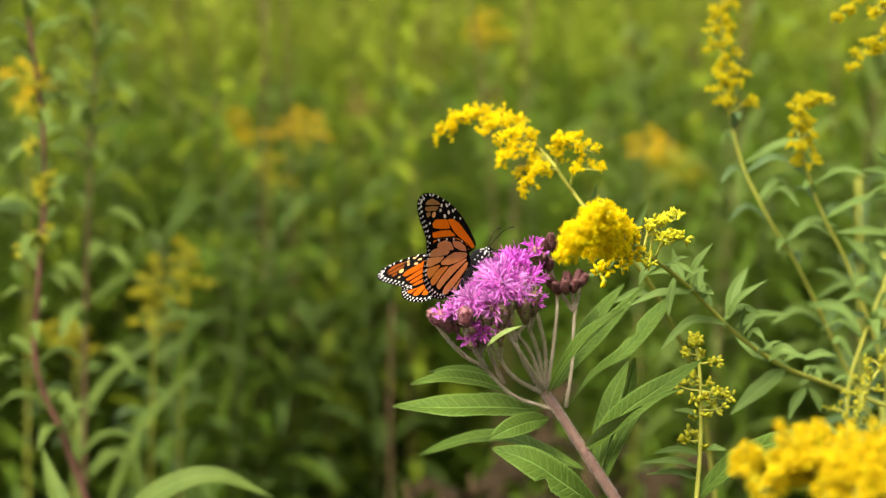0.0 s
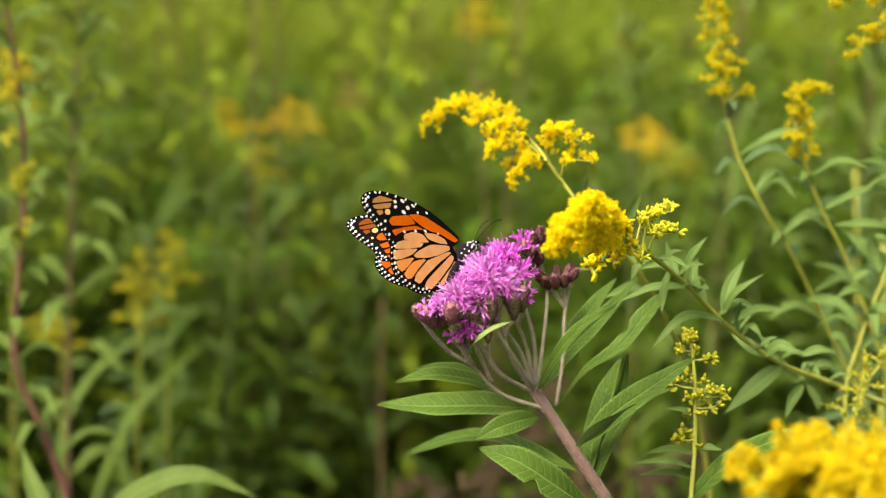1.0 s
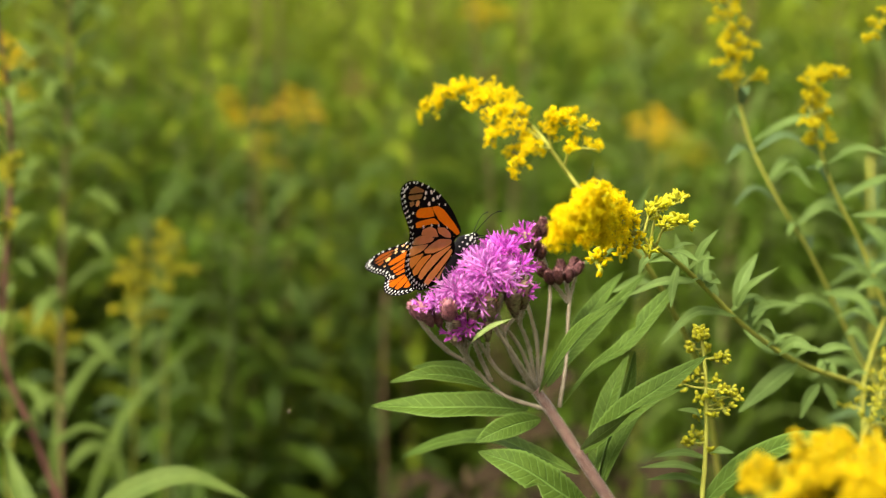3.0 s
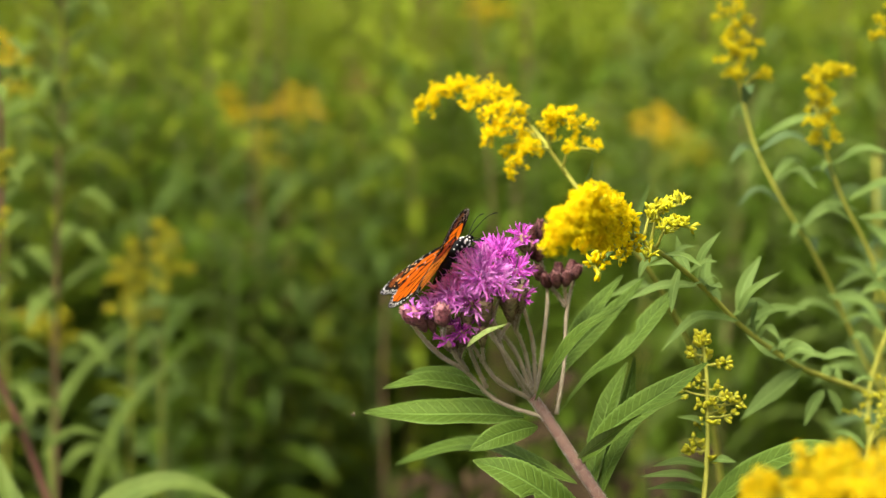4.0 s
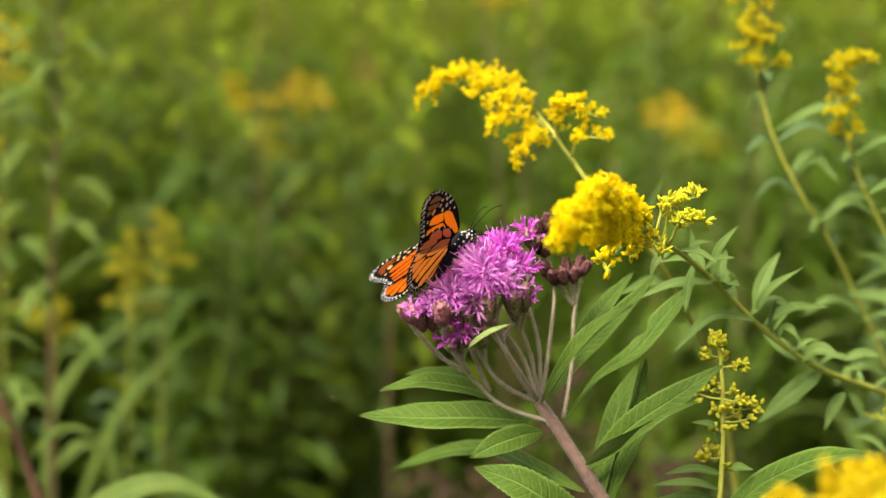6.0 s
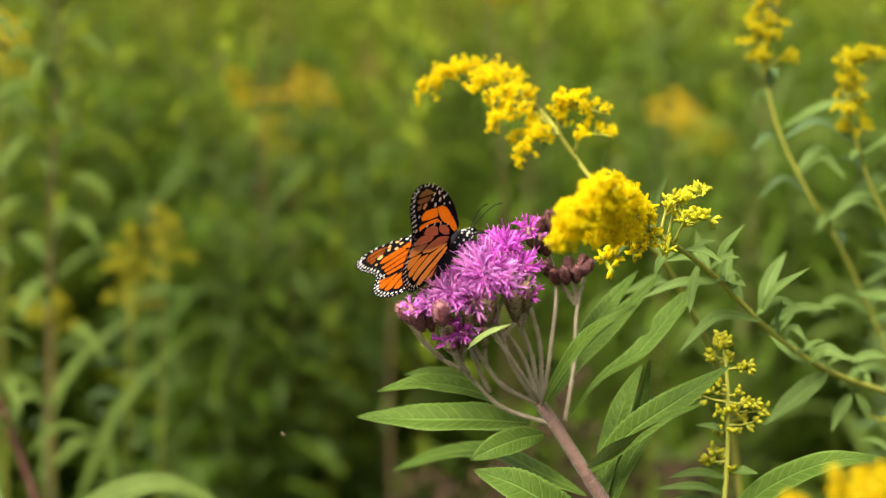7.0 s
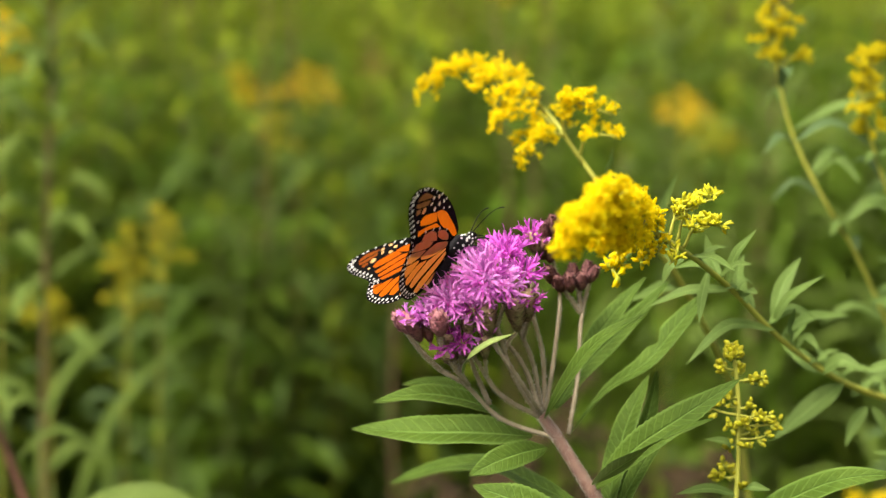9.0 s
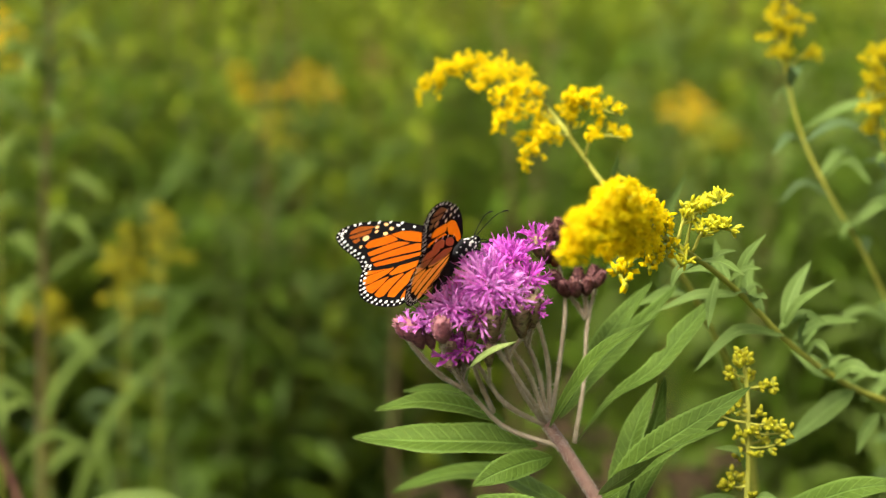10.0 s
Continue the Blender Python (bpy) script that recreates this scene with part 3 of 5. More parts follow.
ILEAF = (M["iron_leaf"], M["iron_under"])
IL = dict(n=48, teeth=0.035, under=1, wave=0.05, full=0.8, belly=0.46)
for pts, w, kw in (
    ([(0.0159, 0.0180, 1.1418), (-0.0011, 0.0180, 1.1427), (-0.0254, 0.0220, 1.1417), (-0.0468, 0.0260, 1.1417)], 0.0150, dict(face=(0.05, -0.55, 0.85), fold=0.45)),
    ([(0.0054, 0.0300, 1.1467), (-0.0082, 0.0280, 1.1519), (-0.0230, 0.0260, 1.1543), (-0.0392, 0.0240, 1.1517)], 0.0090, dict(face=(0, -0.55, 0.85), fold=0.4)),
    ([(-0.0001, 0.0500, 1.1460), (-0.0103, 0.0500, 1.1511), (-0.0204, 0.0500, 1.1524), (-0.0306, 0.0500, 1.1518)], 0.0065, dict(face=(0, -0.45, 0.9), fold=0.35)),
    ([(0.0207, 0.0160, 1.1385), (0.0118, 0.0080, 1.1388), (0.0020, 0.0020, 1.1368), (-0.0059, 0.0000, 1.1332)], 0.0095, dict(face=(0.1, -0.8, 0.6), fold=0.3)),
    ([(0.0357, 0.0120, 1.1170), (0.0193, 0.0300, 1.1201), (0.0017, 0.0600, 1.1192), (-0.0201, 0.0800, 1.1112), (-0.0367, 0.0860, 1.1033)], 0.0095, dict(face=(0.1, -0.6, 0.75), fold=0.25)),
    ([(0.0433, 0.0120, 1.0987), (0.0271, 0.0000, 1.1134), (0.0101, -0.0040, 1.1255), (-0.0044, 0.0000, 1.1298)], 0.0145, dict(face=(0.2, -0.8, 0.55), fold=0.25, bite=(0.5, -1, 0.05))),
    ([(0.0193, 0.0120, 1.1496), (0.0264, 0.0000, 1.1669), (0.0363, -0.0060, 1.1813), (0.0506, -0.0080, 1.1904)], 0.0062, dict(face=(-0.3, -0.6, 0.7), fold=0.3)),
    ([(0.0239, 0.0300, 1.1480), (0.0332, 0.0400, 1.1598), (0.0477, 0.0500, 1.1719), (0.0661, 0.0550, 1.1903)], 0.0088, dict(face=(-0.3, -0.85, 0.4), fold=0.35)),
    ([(0.0302, 0.0500, 1.1564), (0.0389, 0.0500, 1.1693), (0.0468, 0.0550, 1.1787), (0.0573, 0.0600, 1.1900)], 0.008, dict(face=(-0.4, -0.8, 0.4), fold=0.3)),
    ([(0.0287, 0.0200, 1.1423), (0.0411, 0.0300, 1.1551), (0.0568, 0.0400, 1.1637), (0.0672, 0.0450, 1.1749), (0.0789, 0.0500, 1.1873)], 0.0085, dict(face=(-0.4, -0.75, 0.5), fold=0.35, belly=0.68, bite=(0.62, -1, 0.06))),
    ([(0.0413, 0.0120, 1.1138), (0.0445, 0.0220, 1.1298), (0.0499, 0.0300, 1.1456), (0.0567, 0.0340, 1.1598)], 0.0100, dict(face=(-0.6, -0.8, 0.2), fold=0.3)),
    ([(0.0447, 0.0140, 1.1144), (0.0520, 0.0360, 1.1288), (0.0577, 0.0440, 1.1423), (0.0611, 0.0460, 1.1594)], 0.009, dict(face=(0.5, -0.8, 0.3), fold=0.4)),
    ([(0.0366, 0.0120, 1.1249), (0.0509, 0.0040, 1.1431), (0.0656, 0.0000, 1.1550), (0.0834, 0.0020, 1.1667)], 0.0108, dict(face=(-0.4, -0.8, 0.45), fold=0.3)),
    ([(0.0359, 0.0100, 1.1275), (0.0459, -0.0100, 1.1417), (0.0573, -0.0200, 1.1529), (0.0712, -0.0260, 1.1609)], 0.0080, dict(face=(0.4, -0.35, 0.85), fold=0.3)),
    ([(0.0428, 0.0140, 1.1074), (0.0488, 0.0160, 1.1239), (0.0550, 0.0180, 1.1347), (0.0647, 0.0200, 1.1454)], 0.006, dict(face=(-0.5, -0.8, 0.3), fold=0.3)),
    ([(-0.0085, 0.0000, 1.1678), (-0.0052, -0.0140, 1.1778), (0.0009, -0.0180, 1.1828), (0.0074, -0.0200, 1.1857)], 0.0030, dict(face=(-0.4, -0.5, 0.75), fold=0.25, n=14, teeth=0.0)),
):
    made = leaf_part(iron, (M["iron_under"],) * 2 if w == 0.0030 else ILEAF, pts, w, **{**IL, **kw})
    if w == 0.0030:        # the small front leaf has its origin near its foot
        shift = Vector(pts[0]) - Vector((0.0, 0.006, 0.0)) - iron.location
        made.data.transform(Matrix.Translation(-shift))
        made.location = shift
        small_leaf = made


def flower_head(owner, base, axis, florets, bloom=0.011, fat=0.0034, bud="involucre", deep=False):
    """One ironweed head: an urn of overlapping bracts and a brush of tubular florets with five curling lobes."""
    z = unit(axis)
    x = unit(np.cross(z, (0.2, 1, 0.1)))
    y = np.cross(z, x)
    g = Geo()
    rings = ((0.0, 0.24), (0.12, 0.36), (0.3, 0.60), (0.55, 0.84), (0.8, 0.95), (0.93, 0.82), (1.0, 0.5), (1.02, 0.0))
    if not florets:                # a closed bud is egg-shaped
        rings = ((0.0, 0.26), (0.1, 0.55), (0.26, 0.86), (0.46, 1.0), (0.66, 0.92), (0.82, 0.66), (0.95, 0.34), (1.0, 0.0))
    h = fat * 3.1
    fat = fat * 0.80
    v = [np.array(base) + z * h * q + fat * r * (math.cos(k * 0.6283) * x + math.sin(k * 0.6283) * y) for q, r in rings for k in range(10)]
    g.add(v, [(i * 10 + k, i * 10 + (k + 1) % 10, i * 10 + 10 + (k + 1) % 10, i * 10 + 10 + k) for i in range(7) for k in range(10)])
    for row in range(10):      # small pointed bracts overlap like scales and stand a little off the urn
        for k in range(11):
            a = (k + 0.5 * (row % 2)) * 2 * math.pi / 11 + rng.uniform(-0.15, 0.15)
            d = math.cos(a) * x + math.sin(a) * y
            q = 0.04 + 0.094 * row
            r = float(np.interp(q, [p[0] for p in rings], [p[1] for p in rings]))
            s = np.cross(z, d) * fat * (0.13 + 0.13 * r)
            b = np.array(base) + z * h * q + d * fat * r * 0.98
            out = fat * rng.uniform(0.16, 0.4)
            g.add([b - s, b + s, b + s * 0.8 + z * h * 0.07 + d * out * 0.6, b - s * 0.8 + z * h * 0.07 + d * out * 0.6, b + z * h * rng.uniform(0.11, 0.16) + d * out],
                  [(0, 1, 2, 3), (3, 2, 4)])
    head = child("flower_head", g, M[bud], owner)
    if not florets:
        return head
    b = Geo()
    o = np.array(base) + z * h * 0.95
    for i in range(florets):
        th = math.sqrt((i + 0.5) / florets) * 1.22
        ph = i * 2.39996 + rng.random() * 0.5
        d = unit(math.cos(th) * z + math.sin(th) * (math.cos(ph) * x + math.sin(ph) * y))
        ln = 0.86 * bloom * rng.uniform(0.7, 1.12)
        start = o + (d - z * np.dot(d, z)) * fat * 0.5
        neck = start + (d + 0.15 * z) * ln * 0.42
        tube(b, [start, neck], 0.0002, 0.00042, 2, 5, m=1)
        u = unit(np.cross(d, (0.4, 0.3, 0.9)))
        w = np.cross(d, u)
        for k in range(5):         # long narrow lobes that part and bend outwards
            a = k * 1.2566 + ph + rng.uniform(-0.3, 0.3)
            e = math.cos(a) * u + math.sin(a) * w
            s = np.cross(d, e) * rng.uniform(0.00036, 0.00050)
            far, open_ = ln * rng.uniform(0.5, 0.85), rng.uniform(0.25, 1.0)
            p0 = neck + e * 0.0003
            p1 = neck + d * far * 0.45 + e * far * 0.22 * open_
            p2 = neck + d * far * 0.82 + e * far * 0.5 * open_
            p3 = neck + d * far * (1.05 - 0.3 * open_) + e * far * (0.85 * open_)
            b.add([p0 - s * 0.8, p0 + s * 0.8, p1 + s, p1 - s, p2 + s * 0.85, p2 - s * 0.85, p3], [(0, 1, 2, 3), (3, 2, 4, 5), (5, 4, 6)])
        if i % 2 == 0:
            tube(b, [neck, neck + d * ln * 0.55, neck + d * ln * 0.9 + u * ln * 0.14], 0.00014, 0.0001, 3, 3)
    b.v = [(p[0] - owner.location[0], p[1] - owner.location[1], p[2] - owner.location[2]) for p in b.v]
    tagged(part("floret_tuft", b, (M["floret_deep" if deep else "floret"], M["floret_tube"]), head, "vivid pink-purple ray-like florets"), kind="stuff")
    return head


def carry(base):
    """A short stalk that leaves the nearest flower stalk some way below a head and runs up to its base."""
    b = np.array(base)
    best = min((p for line in STALKS for p in curve(line, 20) if b[2] - p[2] > 0.006), key=lambda p: np.linalg.norm((b - p) * (1.6, 1.0, 0.8)))
    mid = best * 0.45 + b * 0.55 + (0.2 * (best[0] - b[0]), 0.0, -0.0008)
    hairy_stem(iron, [best, mid, b], 0.00066, 0.00058, M["iron_stalk"], "flower_stalk", 10, 6, 160)


HEADS = [  # base of the urn, direction, number of florets, length of the florets
    ((-0.0006, -0.0080, 1.1966), (-0.0018, -0.0300, 1.2120), 52, 0.0112), ((0.0070, 0.0060, 1.1972), (0.0060, 0.0020, 1.2101), 38, 0.0090), ((0.0103, 0.0040, 1.1930), (0.0113, -0.0040, 1.2055), 30, 0.0076), ((-0.0035, 0.0040, 1.1941), (-0.0062, -0.0040, 1.2063), 32, 0.0077),
    ((-0.0104, -0.0040, 1.1869), (-0.0146, -0.0160, 1.2007), 34, 0.0088), ((-0.0139, -0.0040, 1.1809), (-0.0175, -0.0120, 1.1903), 16, 0.0056), ((-0.0067, 0.0000, 1.1738), (-0.0092, -0.0100, 1.1825), 18, 0.0058), ((-0.0032, -0.0040, 1.1859), (-0.0062, -0.0180, 1.1972), 24, 0.0082),
    ((0.0119, 0.0040, 1.1849), (0.0137, -0.0020, 1.1923), 10, 0.0048), ((0.0054, -0.0060, 1.1929), (0.0043, -0.0220, 1.2065), 32, 0.0088), ((0.0040, 0.0160, 1.1943), (0.0028, 0.0160, 1.2069), 24, 0.0078), ((0.0166, 0.0220, 1.2042), (0.0142, 0.0160, 1.2120), 10, 0.0052),
    ((-0.0107, 0.0020, 1.1707), (-0.0135, -0.0060, 1.1772), 9, 0.0046), ((-0.0068, 0.0040, 1.1877), (-0.0101, -0.0020, 1.1993), 22, 0.0064), ((-0.0168, -0.0060, 1.1830), (-0.0205, -0.0180, 1.1955), 22, 0.0056),
]
for k, (base, to, count, size) in enumerate(HEADS):
    carry(base)
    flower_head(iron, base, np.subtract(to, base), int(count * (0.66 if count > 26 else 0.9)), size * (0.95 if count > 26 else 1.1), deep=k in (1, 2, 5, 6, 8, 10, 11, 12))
for base, to, fat, kind, fl in (
    ((0.0220, 0.0360, 1.2080), (0.0222, 0.0340, 1.2176), 0.0027, "bud", 0), ((0.0197, 0.0360, 1.2073), (0.0183, 0.0300, 1.2181), 0.0025, "bud", 0), ((0.0237, 0.0400, 1.2063), (0.0247, 0.0400, 1.2152), 0.0023, "bud", 0), ((0.0195, 0.0360, 1.2003), (0.0176, 0.0280, 1.2115), 0.0029, "bud", 4),
    ((0.0216, 0.0360, 1.1993), (0.0216, 0.0300, 1.2077), 0.0025, "bud", 0), ((0.0227, 0.0360, 1.1916), (0.0196, 0.0300, 1.2017), 0.0026, "bud", 0), ((0.0262, 0.0360, 1.1890), (0.0222, 0.0300, 1.1972), 0.0027, "bud", 0), ((0.0290, 0.0330, 1.1893), (0.0272, 0.0270, 1.1996), 0.0027, "bud", 0),
    ((0.0300, 0.0390, 1.1900), (0.0296, 0.0400, 1.2012), 0.0028, "bud", 0), ((0.0322, 0.0340, 1.1898), (0.0326, 0.0290, 1.1985), 0.0026, "bud", 0), ((0.0338, 0.0380, 1.1915), (0.0360, 0.0390, 1.2030), 0.0027, "bud", 0), ((0.0348, 0.0350, 1.1922), (0.0386, 0.0320, 1.2008), 0.0024, "bud", 0),
    ((-0.0240, -0.0040, 1.1822), (-0.0327, -0.0100, 1.1934), 0.0034, "pink_bud", 0), ((-0.0218, -0.0080, 1.1807), (-0.0274, -0.0160, 1.1936), 0.0038, "pink_bud", 5), ((-0.0187, -0.0040, 1.1795), (-0.0214, -0.0100, 1.1900), 0.0031, "pink_bud", 6),
    ((0.0004, -0.0100, 1.1830), (-0.0008, -0.0160, 1.1936), 0.0041, "involucre", 3), ((0.0095, -0.0020, 1.1829), (0.0086, -0.0080, 1.1944), 0.0040, "involucre", 4), ((0.0131, 0.0000, 1.1856), (0.0127, -0.0040, 1.1971), 0.0038, "involucre", 3), ((-0.0150, -0.0170, 1.1845), (-0.0164, -0.0240, 1.1950), 0.0034, "pink_bud", 0),
    ((-0.0009, -0.0040, 1.1738), (-0.0013, -0.0080, 1.1844), 0.0028, "involucre", 4), ((-0.0119, -0.0040, 1.1760), (-0.0136, -0.0100, 1.1869), 0.0028, "involucre", 2), ((-0.0060, -0.0060, 1.1809), (-0.0071, -0.0120, 1.1913), 0.0028, "involucre", 3),
):
    if kind == "involucre" or base[1] < -0.015:
        carry(base)
    flower_head(iron, base, np.subtract(to, base), fl, 0.0046, fat, kind)


# ---- goldenrods ----
def goldenrod(base, label):
    return thing("goldenrod", base, label, "wildflower", "goldenrods in the meadow")


GL, GD = M["gold_leaf"], M["gold_leaf_dark"]
# the bowed one whose dense head leans over the ironweed
g1 = goldenrod((0.33, 0.20, 0.0), "bowed goldenrod with a dense bright yellow flower head")
stem_part(g1, [(0.33, 0.20, 0.0), (0.32, 0.2, 0.6), (0.2267, 0.1600, 1.0979), (0.1693, 0.1200, 1.1279), (0.1349, 0.0900, 1.1456), (0.1124, 0.0730, 1.1624), (0.0844, 0.0450, 1.1902), (0.0671, 0.0200, 1.2053), (0.0522, -0.0040, 1.2164), (0.0394, -0.0330, 1.2204)], 0.0015, 0.0008, M["gold_stem"], n=50)
for pts, n_, sp in (
    ([(0.0522, -0.0040, 1.2154), (0.0370, -0.0487, 1.2276), (0.0271, -0.0702, 1.2330), (0.0200, -0.0741, 1.2206)], 60, 0.007), ([(0.0534, -0.0040, 1.2154), (0.0414, -0.0410, 1.2288), (0.0307, -0.0663, 1.2346), (0.0216, -0.0741, 1.2256)], 60, 0.008),
    ([(0.0475, -0.0156, 1.2194), (0.0325, -0.0565, 1.2261), (0.0210, -0.0702, 1.2238)], 50, 0.007), ([(0.0539, 0.0000, 1.2137), (0.0431, -0.0156, 1.2125), (0.0381, -0.0253, 1.2071)], 26, 0.005),
    ([(0.0538, 0.0000, 1.2156), (0.0469, -0.0156, 1.2249), (0.0381, -0.0410, 1.2328), (0.0286, -0.0663, 1.2358)], 55, 0.006), ([(0.0511, -0.0040, 1.2154), (0.0423, -0.0332, 1.2196), (0.0301, -0.0487, 1.2180)], 40, 0.006),
    ([(0.0412, -0.0332, 1.2240), (0.0303, -0.0663, 1.2300), (0.0218, -0.0819, 1.2296)], 50, 0.008), ([(0.0586, 0.0100, 1.2104), (0.0528, 0.0000, 1.2101), (0.0500, -0.0040, 1.2072)], 20, 0.005),
    ([(0.0550, 0.0000, 1.2137), (0.0524, -0.0040, 1.2203), (0.0436, -0.0253, 1.2277)], 36, 0.005),
):
    if pts[-1][0] > 0.037:        # the side away from the tip is still in bud
        spray(g1, pts, int(n_ * 2.0), 0.0044, sp * 0.8, BUD, (M["cup"], M["gold"]))
    else:
        spray(g1, pts, int(n_ * 2.4), 0.0038, sp * 0.62)
for pts, n_ in (([(0.0628, 0.0150, 1.2101), (0.0661, 0.0150, 1.2210), (0.0756, 0.0150, 1.2251)], 34), ([(0.0652, 0.0150, 1.2082), (0.0691, 0.0100, 1.2169), (0.0763, 0.0100, 1.2162)], 36), ([(0.0597, 0.0100, 1.2132), (0.0620, 0.0100, 1.2204), (0.0693, 0.0120, 1.2226)], 30),
                ([(0.0598, 0.0100, 1.2108), (0.0610, 0.0000, 1.2076), (0.0581, -0.0050, 1.2060)], 10)):
    spray(g1, pts, int(n_ * 1.5), 0.0037, 0.0034, BUD, (M["cup"], M["gold_bud"]), up=(0, -0.3, 1), reach=0.25)
for pts, w in (
    ([(0.0849, 0.0450, 1.1902), (0.0867, 0.0420, 1.2013), (0.0936, 0.0400, 1.2109)], .0042), ([(0.0823, 0.0450, 1.1925), (0.0791, 0.0500, 1.2001), (0.0772, 0.0500, 1.2077)], .004), ([(0.0679, 0.0200, 1.2046), (0.0741, 0.0100, 1.2056), (0.0803, 0.0000, 1.2029)], .004),
    ([(0.0903, 0.0500, 1.1848), (0.0911, 0.0400, 1.1891), (0.0938, 0.0350, 1.1889)], .005), ([(0.1048, 0.0650, 1.1713), (0.1085, 0.0600, 1.1819), (0.1213, 0.0550, 1.1925)], .0042), ([(0.1053, 0.0680, 1.1718), (0.1098, 0.0750, 1.1846), (0.1172, 0.0800, 1.1949)], .006),
    ([(0.1137, 0.0730, 1.1619), (0.1110, 0.0650, 1.1719), (0.1119, 0.0600, 1.1793)], .0045), ([(0.0865, 0.0500, 1.1874), (0.0726, 0.0500, 1.1873), (0.0571, 0.0500, 1.1809)], .0042), ([(0.1059, 0.0650, 1.1698), (0.0855, 0.0500, 1.1741), (0.0703, 0.0400, 1.1622)], .005),
    ([(0.1376, 0.0900, 1.1442), (0.1258, 0.0900, 1.1346), (0.1114, 0.0900, 1.1214)], .009), ([(0.1271, 0.0850, 1.1488), (0.1339, 0.0800, 1.1552), (0.1421, 0.0750, 1.1520)], .0062), ([(0.1455, 0.0900, 1.1483), (0.1534, 0.0900, 1.1511), (0.1620, 0.0900, 1.1497)], .0045),
    ([(0.1495, 0.1000, 1.1324), (0.1432, 0.0950, 1.1266), (0.1392, 0.0900, 1.1187)], .0055), ([(0.1508, 0.1000, 1.1324), (0.1551, 0.1000, 1.1263), (0.1572, 0.1000, 1.1199)], .005), ([(0.0773, 0.0400, 1.1966), (0.0737, 0.0300, 1.1882), (0.0717, 0.0200, 1.1813)], .0036),
    ([(0.0671, 0.0200, 1.2046), (0.0612, 0.0200, 1.2009), (0.0589, 0.0200, 1.1948)], .0034), ([(0.0929, 0.0500, 1.1823), (0.0904, 0.0600, 1.1909), (0.0944, 0.0700, 1.1971)], .006), ([(0.1258, 0.0850, 1.1493), (0.1232, 0.1000, 1.1517), (0.1167, 0.1100, 1.1552)], .006),
    ([(0.1094, 0.0700, 1.1670), (0.1248, 0.0900, 1.1700), (0.1416, 0.1000, 1.1682)], .005),
):
    leaf_part(g1, GL, pts, w, face=(rng.uniform(-.5, .5), -0.7, 0.6), fold=0.35, n=14, wave=0.1)

g1_line = curve([(0.1693, 0.1200, 1.1279), (0.1349, 0.0900, 1.1456), (0.1124, 0.0730, 1.1624), (0.0844, 0.0450, 1.1902), (0.0671, 0.0200, 1.2053)], 60)
for i in range(22):        # small leaves in a spiral up the stem
    p = g1_line[2 + int(i * 2.6)]
    a, ln = i * 2.4 + rng.uniform(-0.4, 0.4), rng.uniform(0.010, 0.020)
    d = np.array((math.cos(a), 0.7 * math.sin(a), 0.0))
    leaf_part(g1, GL, [p, p + d * ln * 0.5 + (0, 0, ln * 0.35), p + d * ln + (0, 0, ln * rng.uniform(0.1, 0.6))], ln * rng.uniform(0.16, 0.24), face=(d[0] * -0.4, -0.6, 0.7), fold=0.35, n=8, wave=0.1)

# the arching spray behind
g2 = goldenrod((0.12, 0.26, 0.0), "goldenrod with a one-sided arching yellow plume")
stem_part(g2, [(0.12, 0.26, 0.0), (0.125, 0.25, 0.7), (0.1153, 0.2000, 1.1063), (0.0892, 0.1400, 1.1579), (0.0723, 0.1100, 1.1855), (0.0402, 0.0900, 1.2227), (0.0333, 0.0950, 1.2320), (0.0226, 0.1100, 1.2459), (0.0083, 0.1250, 1.2556), (-0.0094, 0.1300, 1.2607), (-0.0265, 0.1350, 1.2515)], 0.0015, 0.0004, M["gold_stem"], n=50)
for pts, n_, sp in (
    ([(0.0199, 0.1100, 1.2480), (0.0083, 0.1250, 1.2564), (-0.0094, 0.1300, 1.2616), (-0.0270, 0.1350, 1.2515)], 120, 0.007), ([(0.0261, 0.1000, 1.2408), (0.0154, 0.1000, 1.2475), (0.0061, 0.1000, 1.2448), (0.0035, 0.1000, 1.2402)], 40, 0.005),
    ([(0.0301, 0.1000, 1.2369), (0.0215, 0.0900, 1.2391), (0.0155, 0.0850, 1.2348), (0.0140, 0.0850, 1.2277)], 40, 0.005), ([(0.0213, 0.1100, 1.2475), (0.0113, 0.1000, 1.2541), (0.0007, 0.1000, 1.2514)], 36, 0.005), ([(0.0240, 0.1100, 1.2440), (0.0186, 0.1100, 1.2399), (0.0106, 0.1100, 1.2332)], 24, 0.004),
    ([(0.0122, 0.1200, 1.2541), (0.0012, 0.1150, 1.2571), (-0.0071, 0.1100, 1.2534)], 30, 0.005),
):
    spray(g2, pts, int(n_ * 1.7), 0.0029, sp * 0.85)
for pts, n_ in (([(0.0363, 0.0920, 1.2270), (0.0281, 0.0900, 1.2417), (0.0289, 0.0850, 1.2505), (0.0454, 0.0800, 1.2473)], 50), ([(0.0348, 0.0900, 1.2312), (0.0369, 0.0850, 1.2383), (0.0500, 0.0800, 1.2390)], 26), ([(0.0293, 0.0900, 1.2457), (0.0315, 0.0850, 1.2526), (0.0389, 0.0800, 1.2517)], 24)):
    spray(g2, pts, int(n_ * 1.2), 0.0032, 0.0042, up=(0, -0.2, 1), reach=0.3)
